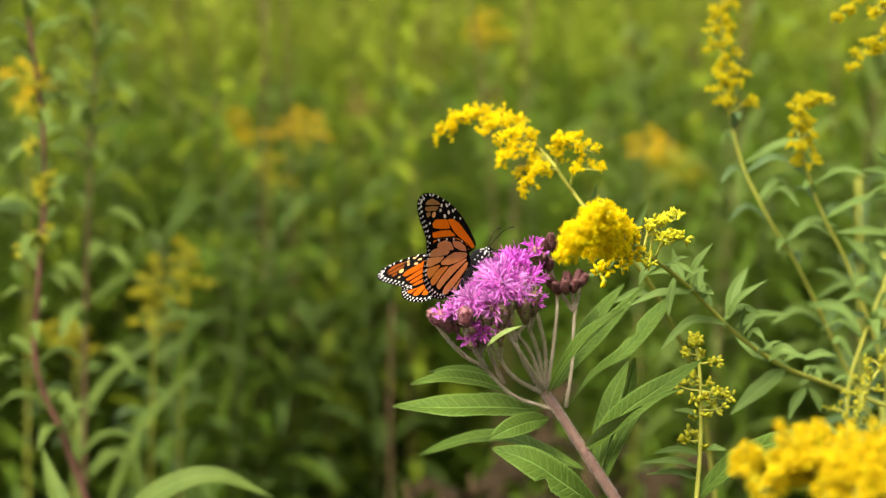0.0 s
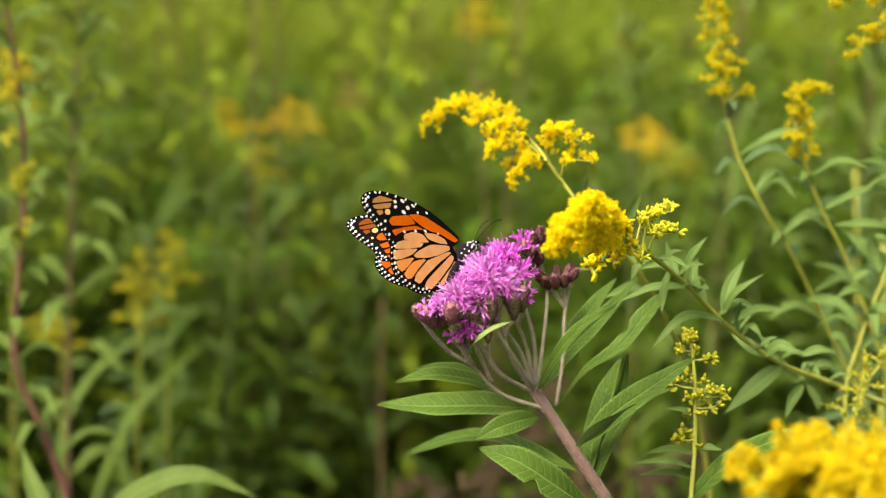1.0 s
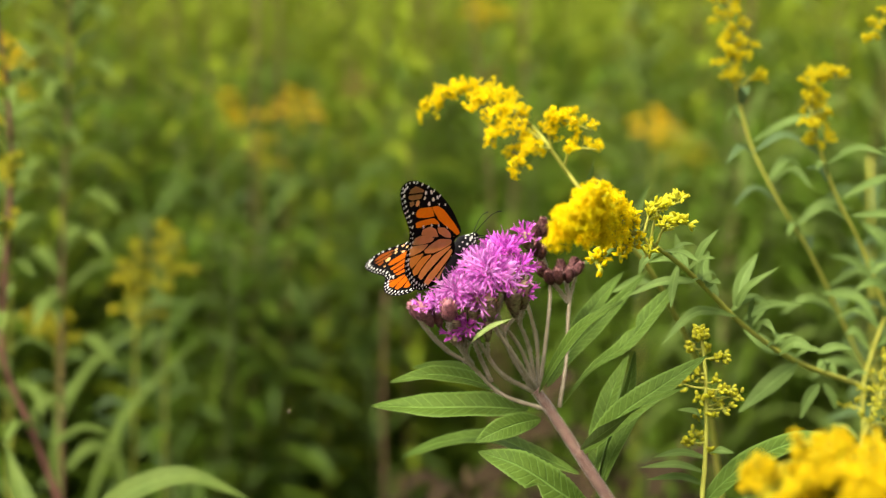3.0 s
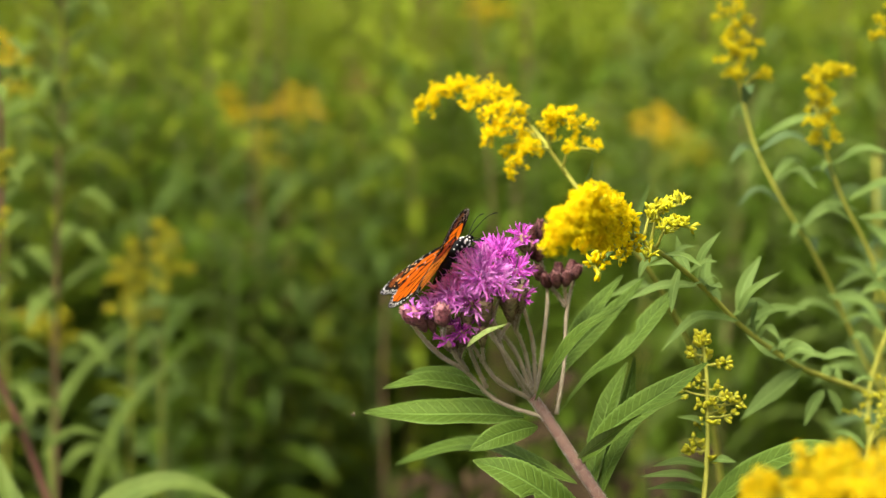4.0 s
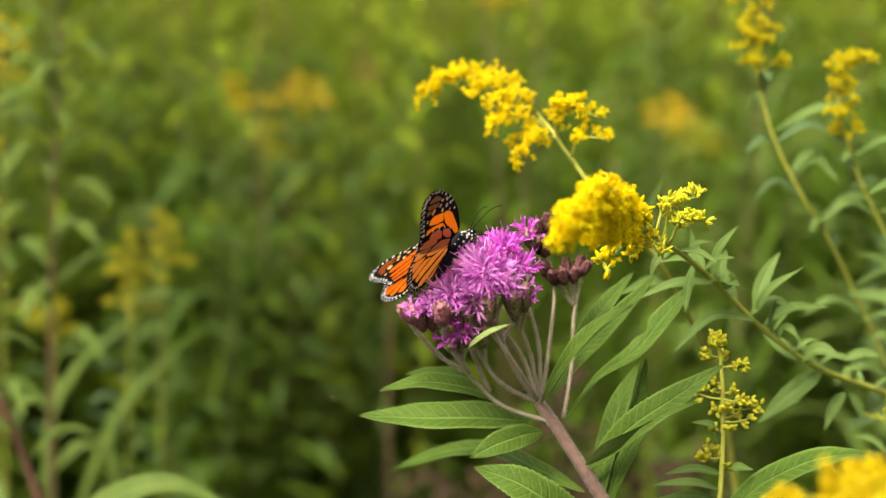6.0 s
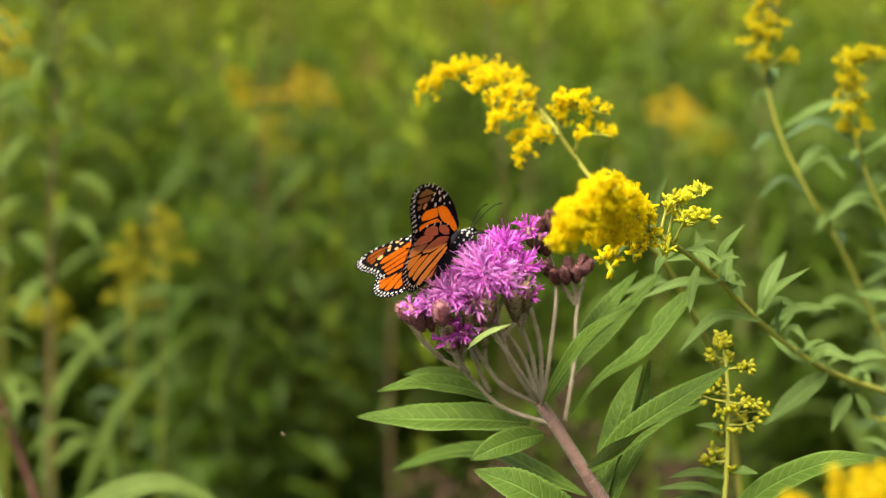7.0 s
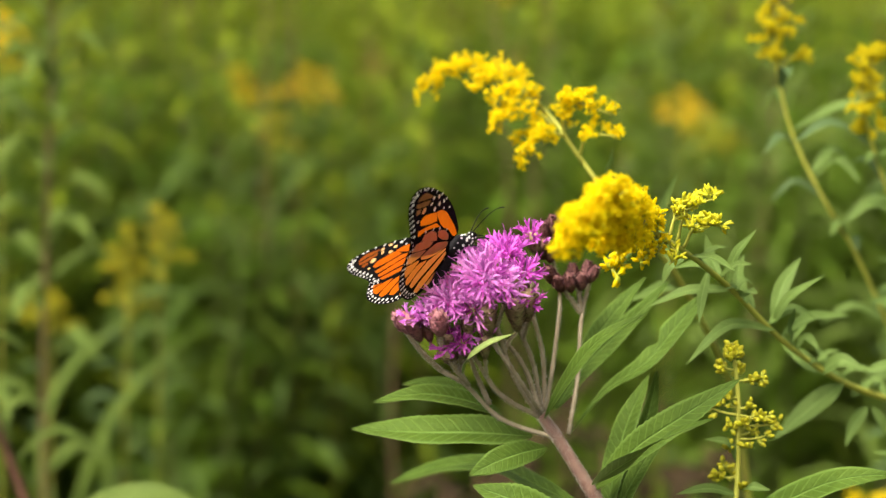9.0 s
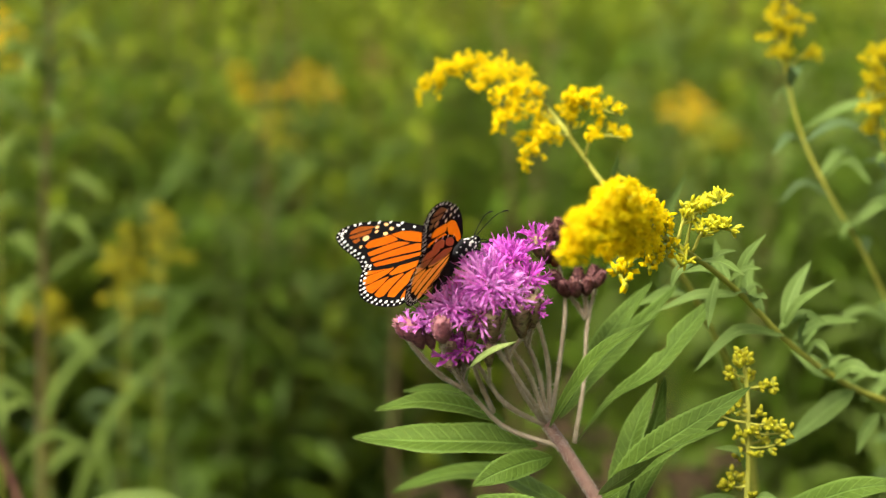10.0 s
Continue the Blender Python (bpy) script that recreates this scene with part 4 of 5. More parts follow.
for pts, w in (([(0.0442, 0.0900, 1.2193), (0.0454, 0.0850, 1.2291), (0.0464, 0.0800, 1.2354)], .004), ([(0.0723, 0.1100, 1.1855), (0.0678, 0.1200, 1.1978), (0.0755, 0.1200, 1.2222)], .006), ([(0.0601, 0.1000, 1.2006), (0.0495, 0.1000, 1.1897), (0.0442, 0.1000, 1.1870)], .005), ([(0.0780, 0.1100, 1.1745), (0.0673, 0.0900, 1.1806), (0.0531, 0.0800, 1.1769)], .006)):
    leaf_part(g2, GL, pts, w, face=(rng.uniform(-.5, .5), -0.7, 0.6), fold=0.35, n=12, wave=0.1)


def tall_goldenrod(base, line, y0, y1, reach, count, label, leaves, mats, size=0.0031, tpl=None, lean=0.0, thick=750, r0=0.0017):
    """An upright goldenrod whose plume fills line from its share y0 to y1, with short curving sprays."""
    ob = goldenrod(base, label)
    stem_part(ob, [base, (base[0], base[1], base[2] + 0.55)] + line, r0, 0.0006, M["gold_stem"], n=50)
    c = curve(line, 100)
    for i in range(count):
        s = y0 + (y1 - y0) * (i + 0.5) / count
        p = c[min(int(s * 100), 100)]
        a = i * 2.4 + rng.uniform(-0.5, 0.5)
        r = reach * (1.15 - 0.75 * i / count) * rng.uniform(0.5, 1.35)
        d = np.array((math.cos(a) + lean, math.sin(a) * 0.8 - 0.1, 0))
        spray(ob, [p, p + d * r * 0.55 + (0, 0, r * 0.5), p + d * r + (0, 0, r * 0.35)], int(5 + thick * r), size, 0.0036, tpl, mats, reach=0.05)
    for i in range(leaves):
        s = 0.02 + (y0 - 0.02) * (i + rng.random()) / leaves
        p = c[int(s * 100)]
        a = i * 2.4 + rng.uniform(-0.4, 0.4)
        d = np.array((math.cos(a), 0.6 * math.sin(a) - 0.2, 0))
        ln = rng.uniform(0.022, 0.04)
        leaf_part(ob, GL if i % 3 else GD, [p, p + d * ln * 0.55 + (0, 0, ln * 0.3), p + d * ln + (0, 0, ln * rng.uniform(-0.1, 0.35))], ln * 0.17, face=(d[0] * -0.3, -0.5, 0.8), fold=0.3, n=10)
    return ob


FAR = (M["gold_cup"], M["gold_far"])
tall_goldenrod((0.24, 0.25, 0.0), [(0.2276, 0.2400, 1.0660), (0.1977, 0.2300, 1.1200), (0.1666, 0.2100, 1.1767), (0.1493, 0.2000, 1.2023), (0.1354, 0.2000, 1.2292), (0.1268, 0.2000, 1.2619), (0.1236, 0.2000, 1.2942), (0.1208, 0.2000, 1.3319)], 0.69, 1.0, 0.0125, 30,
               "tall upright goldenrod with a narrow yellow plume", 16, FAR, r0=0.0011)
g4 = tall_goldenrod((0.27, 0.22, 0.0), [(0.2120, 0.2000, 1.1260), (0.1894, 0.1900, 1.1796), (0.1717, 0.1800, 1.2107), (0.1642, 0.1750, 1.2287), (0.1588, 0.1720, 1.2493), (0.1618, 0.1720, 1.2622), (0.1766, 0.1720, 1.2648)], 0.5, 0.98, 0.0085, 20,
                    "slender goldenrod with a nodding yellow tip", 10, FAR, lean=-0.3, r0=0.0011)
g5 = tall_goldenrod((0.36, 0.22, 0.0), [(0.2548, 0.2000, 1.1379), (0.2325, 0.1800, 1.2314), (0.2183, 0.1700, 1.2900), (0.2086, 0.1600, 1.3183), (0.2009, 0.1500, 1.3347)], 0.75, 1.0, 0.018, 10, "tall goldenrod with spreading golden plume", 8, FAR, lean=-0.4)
for pts, n_ in (([(0.2092, 0.1600, 1.3183), (0.1916, 0.1550, 1.3215), (0.1794, 0.1500, 1.3159), (0.1707, 0.1500, 1.3070)], 46), ([(0.2153, 0.1600, 1.2930), (0.2009, 0.1550, 1.3009), (0.1885, 0.1500, 1.2960), (0.1786, 0.1500, 1.2825)], 50), ([(0.2121, 0.1600, 1.3015), (0.1996, 0.1550, 1.2973), (0.1888, 0.1500, 1.2890)], 34), ([(0.2087, 0.1600, 1.3155), (0.1961, 0.1550, 1.3140), (0.1853, 0.1500, 1.3071)], 36)):
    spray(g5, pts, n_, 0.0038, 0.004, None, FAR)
g6 = goldenrod((0.10, 0.02, 0.0), "young goldenrod spike with sparse greenish yellow buds")
G6_TOP = [(0.0861, 0.0230, 1.1066), (0.0871, 0.0250, 1.1171), (0.0877, 0.0270, 1.1293), (0.0875, 0.0280, 1.1414), (0.0873, 0.0290, 1.1534), (0.0859, 0.0300, 1.1654), (0.0846, 0.0300, 1.1726)]
stem_part(g6, [(0.10, 0.02, 0.0), (0.098, 0.02, 0.6), (0.0860, 0.0200, 1.0722)] + G6_TOP, 0.0013, 0.0006, M["gold_stem"], n=60)
g6_line = curve(G6_TOP, 60)


def bud_cluster(owner, line, at, buds, size, mats):
    """A short side branch off a stem that ends in a tight bunch of upright buds."""
    g, b = Geo(), Geo()
    at = np.array(at)
    root = min((p for p in line if p[2] < at[2] - 0.001), key=lambda p: np.linalg.norm((at - p) * (1, 1, 1.3)), default=line[0])
    tube(g, [root, root * 0.5 + at * 0.5 - (0, 0, 0.0006), at], 0.0005, 0.0003, 5, 5)
    out = unit((at - root) + (0, 0, 0.004))
    for _ in range(buds):
        d = unit(out + [rng.gauss(0, 0.75) for _ in range(3)])
        q = at - out * rng.uniform(0.0, 0.0035) + d * rng.uniform(0.0, 0.0012)
        b.add(place(BUD[0] * (1.4, 1.4, 0.82), q, d, size * rng.uniform(0.7, 1.1), rng.random() * 6.3), BUD[1], None, list(BUD[2]))
    st = child("bud_branch", g, M["gold_stem"], owner)
    b.v = [(p[0] - owner.location[0], p[1] - owner.location[1], p[2] - owner.location[2]) for p in b.v]
    tagged(part("bud_tip", b, mats, st, "greenish yellow closed buds"), kind="stuff")


GREEN_BUD = (M["bud_green"], M["bud_olive"])
for x, z, n_ in ((0.0846, 1.1716, 13), (0.0865, 1.1700, 9), (0.0826, 1.1690, 9), (0.0808, 1.1650, 9), (0.0883, 1.1636, 9), (0.0932, 1.1610, 8), (0.0960, 1.1607, 7), (0.0799, 1.1519, 8), (0.0835, 1.1551, 8), (0.0776, 1.1495, 6), (0.0837, 1.1446, 6), (0.0915, 1.1514, 6),
                 (0.0897, 1.1462, 8), (0.0940, 1.1486, 8), (0.0972, 1.1478, 8), (0.1009, 1.1455, 7), (0.0942, 1.1416, 9), (0.0966, 1.1405, 6), (0.0903, 1.1382, 5), (0.0838, 1.1372, 5), (0.0822, 1.1300, 11), (0.0795, 1.1268, 10), (0.0852, 1.1272, 6), (0.0888, 1.1235, 5)):
    bud_cluster(g6, g6_line, (x, 0.028 + rng.uniform(-0.005, 0.004), z), int(n_ * 1.5), 0.0034, GREEN_BUD)
for pts in ([(0.0882, 0.0260, 1.1193), (0.0762, 0.0200, 1.1234), (0.0646, 0.0150, 1.1227)], [(0.0879, 0.0260, 1.1132), (0.0744, 0.0150, 1.1198), (0.0587, 0.0100, 1.1201)], [(0.0880, 0.0260, 1.1081), (0.0764, 0.0200, 1.1134), (0.0623, 0.0150, 1.1137)],
            [(0.0883, 0.0280, 1.1297), (0.0839, 0.0250, 1.1380), (0.0746, 0.0200, 1.1410)], [(0.0887, 0.0260, 1.1214), (0.0921, 0.0200, 1.1242), (0.0982, 0.0200, 1.1230)]):
    leaf_part(g6, GL, pts, 0.0042, face=(0, -0.6, 0.8), fold=0.3, n=12)
leaf_part(g6, M["iron_leaf"], [(0.0826, 0.0260, 1.0958), (0.1020, 0.0200, 1.1180), (0.1216, 0.0100, 1.1307), (0.1384, 0.0000, 1.1353)], 0.010, face=(-0.2, -0.7, 0.6), fold=0.3, n=20, wave=0.08)
tall_goldenrod((0.27, 0.10, 0.0), [(0.1665, 0.1000, 1.0736), (0.1690, 0.0980, 1.1051), (0.1745, 0.0960, 1.1251), (0.1828, 0.0940, 1.1421), (0.1940, 0.0920, 1.1508)], 0.3, 1.0, 0.011, 14, "goldenrod tip with green-yellow buds", 2, GREEN_BUD, 0.0034, BUD, thick=420, r0=0.001)
# the near one at the lens
g7 = goldenrod((0.16, -0.20, 0.0), "goldenrod close to the lens with broad yellow head")
stem_part(g7, [(0.16, -0.20, 0.0), (0.155, -0.2, 0.7), (0.1095, -0.1900, 1.1474), (0.0898, -0.1900, 1.1686)], 0.0026, 0.001, M["gold_stem"], n=30)
for i in range(18):
    a = i * 2.4
    o = np.array((0.0988, -0.1900, 1.1554))
    d = np.array((math.cos(a) * 0.036, math.sin(a) * 0.026, 0)) * (1.0, 0.72, 0.45)[i % 3]
    spray(g7, [o, o + d * 0.6 + (0, 0, 0.022), o + d + (0, 0, 0.012)], 60, 0.0038, 0.007, None, (M["gold_cup"], M["gold_near"]))


# ---- plants of the middle distance ----
def leafy_plant(base, line, leaves, ln, wd, label, mat, stem_mat, y0=0.1, r=0.003, seed=1, rise=(0.0, 0.5)):
    """A tall leafy meadow plant with its leaves in a spiral up the stem."""
    q = random.Random(seed)
    ob = thing("meadow_plant", base, label, "wild plant", "leafy meadow plants")
    stem_part(ob, line, r, r * 0.4, stem_mat, n=30, sides=6)
    c = curve(line, 100)
    for i in range(leaves):
        s = y0 + (1 - y0) * (i + 0.5 * q.random()) / leaves
        p = c[min(int(s * 100), 100)]
        a = i * 2.4 + q.uniform(-0.4, 0.4)
        d = np.array((math.cos(a), math.sin(a), 0))
        l2 = ln * q.uniform(0.7, 1.15) * (1.1 - 0.45 * s)
        k = q.uniform(*rise)
        leaf_part(ob, mat, [p, p + d * l2 * 0.5 + (0, 0, l2 * (0.25 + 0.4 * k)), p + d * l2 + (0, 0, l2 * (k - 0.15))], wd * q.uniform(0.8, 1.2), face=(-0.2 * d[0], -0.2 * d[1] - 0.2, 0.9), fold=0.3, n=8, wave=0.1)
    return ob


red = leafy_plant((-0.24, 0.38, 0.0), [(-0.24, 0.38, 0.0), (-0.245, 0.38, 0.6), (-0.2486, 0.3800, 0.9485), (-0.2604, 0.3800, 0.9949), (-0.2758, 0.3800, 1.0426), (-0.2898, 0.3800, 1.0803), (-0.2865, 0.3800, 1.1382), (-0.2802, 0.3800, 1.2007), (-0.2802, 0.3800, 1.2478), (-0.2846, 0.3800, 1.2907), (-0.2904, 0.3800, 1.3332)],
                  34, 0.045, 0.009, "reddish-stemmed leafy meadow plant with yellow tufts", M["meadow_near"], M["red_stem"], 0.35, 0.0028, 5)
for pts, n_ in (([(-0.2853, 0.3800, 1.1530), (-0.2817, 0.3700, 1.1691), (-0.2708, 0.3600, 1.1776)], 10), ([(-0.2813, 0.3800, 1.1897), (-0.2760, 0.3700, 1.2017), (-0.2697, 0.3600, 1.2135)], 16), ([(-0.2802, 0.3800, 1.2007), (-0.2813, 0.3700, 1.2053), (-0.2827, 0.3600, 1.1974)], 10), ([(-0.2802, 0.3800, 1.2478), (-0.2844, 0.3600, 1.2542), (-0.2908, 0.3500, 1.2495)], 18),
                ([(-0.2819, 0.3800, 1.2621), (-0.2812, 0.3700, 1.2661), (-0.2811, 0.3600, 1.2701)], 10), ([(-0.2802, 0.3800, 1.2261), (-0.2816, 0.3600, 1.2312), (-0.2846, 0.3500, 1.2249)], 10), ([(-0.2849, 0.3800, 1.1677), (-0.2872, 0.3600, 1.1668), (-0.2920, 0.3500, 1.1628)], 10)):
    spray(red, pts, n_, 0.0044, 0.004, None, (M["cup"], M["gold_dull"]))
second = leafy_plant((-0.32, 0.62, 0.0), [(-0.32, 0.62, 0.0), (-0.32, 0.62, 0.6), (-0.3104, 0.6200, 1.0538), (-0.3023, 0.6200, 1.1895), (-0.2970, 0.6200, 1.2560), (-0.2928, 0.6200, 1.3474)], 40, 0.07, 0.013, "tall brown-stemmed leafy meadow plant", M["meadow_near"], M["brown_stem"], 0.3, 0.0022, 8)
blades = thing("meadow_plant", (-0.30, 0.74, 0.0), "low plant with long arching pale green blades", "wild plant", "leafy meadow plants")
stem_part(blades, [(-0.30, 0.74, 0.0), (-0.31, 0.74, 0.5), (-0.3422, 0.7400, 0.8360)], 0.004, 0.002, M["meadow_stem"])
for pts, w in (([(-0.3422, 0.7400, 0.8360), (-0.3463, 0.7500, 0.9467), (-0.3222, 0.7600, 0.9915), (-0.2832, 0.7700, 1.0213), (-0.2298, 0.7800, 1.0416)], 0.015), ([(-0.3319, 0.7400, 0.8464), (-0.3077, 0.7400, 0.9136), (-0.2842, 0.7400, 0.9596), (-0.2538, 0.7400, 0.9926), (-0.2197, 0.7400, 1.0255)], 0.018),
               ([(-0.3127, 0.7200, 0.8530), (-0.2833, 0.7000, 0.8998), (-0.2872, 0.7000, 0.9397), (-0.2793, 0.7000, 0.9695)], 0.014)):
    leaf_part(blades, M["meadow_near"], pts, w, face=(-0.5, -0.4, 0.75), fold=0.25, n=20)
low = thing("meadow_plant", (-0.13, 0.2, 0.0), "broad-leaved plant with an arching light green leaf", "wild plant", "leafy meadow plants")
stem_part(low, [(-0.13, 0.2, 0.0), (-0.14, 0.2, 0.6), (-0.15, 0.2, 0.95), (-0.2085, 0.2000, 1.0260)], 0.003, 0.0018, M["gold_stem"])
leaf_part(low, M["meadow_near"], [(-0.2085, 0.2000, 1.0260), (-0.1831, 0.2000, 1.0511), (-0.1520, 0.2000, 1.0620), (-0.1167, 0.2000, 1.0487)], 0.0125, face=(0.1, -0.75, 0.65), fold=0.25, n=20)
leaf_part(low, M["meadow_near"], [(-0.2100, 0.2000, 1.0260), (-0.2361, 0.2400, 1.0198), (-0.2516, 0.2600, 1.0373), (-0.2634, 0.2800, 1.0575)], 0.013, face=(0.3, -0.8, 0.4), fold=0.3, n=20)
for x, y, z, sd in ((-0.46, 0.80, 1.38, 31), (-0.36, 0.98, 1.32, 32), (-0.47, 1.00, 1.42, 33), (-0.25, 1.0, 1.12, 34), (-0.42, 0.90, 1.20, 35), (-0.16, 0.98, 1.02, 36), (-0.50, 0.70, 1.30, 37)):
    x, y, z = x * 1.35, y * 1.35 + 0.24, 1.3 + (z - 1.3) * 1.35
    leafy_plant((x, y, 0.0), [(x, y, 0.0), (x - 0.01, y, z * 0.5), (x + 0.02, y - 0.01, z)], 44, 0.10, 0.014, "tall leafy yellow-green meadow plant", M["meadow_near"], M["meadow_stem"], 0.45, 0.003, sd, rise=(0.1, 0.7))
# taller plants that rise above the rest of the meadow
models = [leafy_plant((0.6 + 0.2 * k, 3.0, 0.0), [(0.6 + 0.2 * k, 3.0, 0.0), (0.61 + 0.2 * k, 3.0, 0.7), (0.58 + 0.2 * k, 3.02, 1.42)], 36, 0.13, 0.018, "tall light green meadow plant rising above the rest", M["meadow_mid"], M["brown_stem"], 0.35, 0.003, 50 + k) for k in range(3)]
for k in range(27):
    y = mr.uniform(1.5, 4.0)
    x = mr.uniform(-1, 1) * (0.3 * (y + 0.7)) - 0.08 * y * mr.random()
    z = low_over(x, y, mr.uniform(1.25, 1.6)) / 1.42
    copy_thing(models[k % 3], Matrix.LocRotScale((x, y, 0.0), Euler((0, 0, mr.uniform(0, 6.3))), (z, z, z)))
for k in range(16):        # shorter ones of the same kind behind the flower
    y = mr.uniform(1.75, 2.7)
    x = mr.uniform(-0.21, 0.12) * (y + 0.65)
    z = mr.uniform(1.04, 1.2) / 1.42
    copy_thing(models[k % 3], Matrix.LocRotScale((x, y, 0.0), Euler((0, 0, mr.uniform(0, 6.3))), (z, z, z)))
# lower narrow-leaved plants in the dip beside the flower, shade put into their colour
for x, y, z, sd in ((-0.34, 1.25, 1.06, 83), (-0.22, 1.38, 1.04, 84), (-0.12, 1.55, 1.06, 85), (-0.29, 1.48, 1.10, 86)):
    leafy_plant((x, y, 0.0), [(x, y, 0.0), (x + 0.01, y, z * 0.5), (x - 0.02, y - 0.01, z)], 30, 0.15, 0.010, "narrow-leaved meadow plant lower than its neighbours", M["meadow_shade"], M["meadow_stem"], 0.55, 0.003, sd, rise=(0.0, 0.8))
# plants with long arching leaves
for x, y, z, sd in ((-0.62, 1.25, 1.52, 61), (-0.50, 1.40, 1.56, 62), (-0.56, 1.62, 1.58, 63), (-0.70, 1.55, 1.62, 64), (-0.44, 1.9, 1.55, 65), (-0.12, 1.75, 1.36, 66), (0.30, 1.25, 1.34, 67), (0.42, 1.10, 1.36, 68), (0.50, 1.40, 1.48, 69), (0.22, 1.55, 1.30, 70), (0.55, 1.15, 1.42, 71)):
    leafy_plant((x, y, 0.0), [(x, y, 0.0), (x - 0.01, y, z * 0.5), (x + 0.03, y - 0.01, z)], 34, 0.15, 0.013, "tall meadow plant with long narrow arching leaves", M["meadow_mid"] if sd < 67 else M["meadow_near"], M["brown_stem"] if sd % 2 else M["meadow_stem"], 0.5, 0.0032, sd, rise=(0.0, 0.8))
# dry seed heads
for x, y, z in ((-0.19, 2.3, 1.17), (-0.14, 2.4, 1.15), (0.05, 2.2, 1.18), (-0.52, 1.0, 1.28)):
    tall_goldenrod((x, y, 0.0), [(x, y, z * 0.6), (x + 0.01, y, z * 0.85), (x + 0.02, y - 0.01, z)], 0.84, 1.0, 0.03, 8, "dry rust-brown seed head on a tall stem", 4, (M["rust"], M["rust"]), 0.006, BUD, thick=500)
# bush of grey-green leaves on the other side
for i, (x, y, z, sd) in enumerate(((0.30, 0.46, 1.15, 2), (0.36, 0.40, 1.20, 3), (0.40, 0.55, 1.25, 5), (0.33, 0.66, 1.18, 7), (0.45, 0.45, 1.22, 9), (0.28, 0.38, 1.06, 10))):
    leafy_plant((x, y, 0.0), [(x, y, 0.0), (x + 0.01, y, z * 0.5), (x - 0.02, y - 0.01, z)], 40, 0.07, 0.0095, "leafy grey-green goldenrod stem not yet in flower", GD, M["gold_stem"], 0.45, 0.003, sd)
rim = leafy_plant((0.28, 0.165, 0.0), [(0.28, 0.165, 0.0), (0.27, 0.165, 0.6), (0.1873, 0.1650, 1.0844), (0.1861, 0.1650, 1.1176), (0.1944, 0.1650, 1.1476), (0.2043, 0.1650, 1.1772), (0.2117, 0.1650, 1.2095), (0.2134, 0.1650, 1.2385)], 12, 0.03, 0.006, "thin-stemmed goldenrod with narrow leaves", GL, M["gold_stem"], 0.5, 0.0013, 21)
for pts, w in (([(0.1985, 0.1650, 1.1610), (0.1874, 0.1600, 1.1677), (0.1768, 0.1550, 1.1641)], .005), ([(0.1954, 0.1650, 1.1506), (0.1994, 0.1600, 1.1574), (0.2083, 0.1550, 1.1554)], .007), ([(0.2138, 0.1650, 1.2270), (0.1979, 0.1600, 1.2317), (0.1857, 0.1550, 1.2319)], .004),
               ([(0.2108, 0.1650, 1.2299), (0.2006, 0.1600, 1.2361), (0.1942, 0.1550, 1.2416)], .004), ([(0.2093, 0.1650, 1.1978), (0.1905, 0.1600, 1.2007), (0.1747, 0.1600, 1.1995)], .0045), ([(0.2151, 0.1700, 1.1616), (0.2022, 0.1800, 1.1809), (0.1863, 0.1900, 1.1944)], .011),
               ([(0.1924, 0.1650, 1.1446), (0.1841, 0.2000, 1.1547), (0.1713, 0.2000, 1.1553)], .007), ([(0.1885, 0.1650, 1.1326), (0.1793, 0.1650, 1.1431), (0.1765, 0.1650, 1.1410)], .004), ([(0.2015, 0.1650, 1.1743), (0.1980, 0.1700, 1.1853), (0.1962, 0.1700, 1.1942)], .006)):
    leaf_part(rim, GL, pts, w, face=(rng.uniform(-.4, .4), -0.85, 0.45), fold=0.3, n=12)
# dull yellow plumes farther back
for x, y, z, sd in ((-0.315, 1.57, 1.18, 1), (-0.235, 1.60, 1.18, 2), (-0.27, 1.50, 1.13, 3), (0.22, 1.40, 1.165, 4), (0.255, 1.50, 1.13, 11), (-0.295, 0.76, 1.10, 5), (-0.30, 0.78, 1.07, 6), (-0.275, 0.80, 1.11, 12), (-0.46, 1.0, 1.265, 7), (0.02, 2.0, 1.315, 8), (-0.42, 1.0, 1.0, 9), (0.30, 1.6, 1.12, 10)):
    tall_goldenrod((x, y, 0.0), [(x, y, z * 0.6), (x + 0.01, y, z * 0.85), (x + 0.02, y - 0.01, z)], 0.84, 1.0, 0.035 if y > 0.9 else 0.022, 8, "goldenrod past its best, dull golden plume", 14,
                   (M["cup"], M["amber"] if sd in (1, 2, 4, 7, 8) else M["gold_dull"]), 0.005, thick=560)
for k in range(14):
    x, y = rng.uniform(-0.75, 0.6), rng.uniform(1.3, 2.8)
    g = Geo()
    tube(g, [(x, y, 0.0), (x + rng.uniform(-.04, .04), y, 0.8), (x + rng.uniform(-.1, .1), y, rng.uniform(1.35, 1.7))], 0.0028, 0.0016, 10, 5, wobble=0.1)
    tagged(part("dead_stem", g, M["brown_stem"]), "bare brown dead plant stem standing in the meadow", "stem", "dead stems")
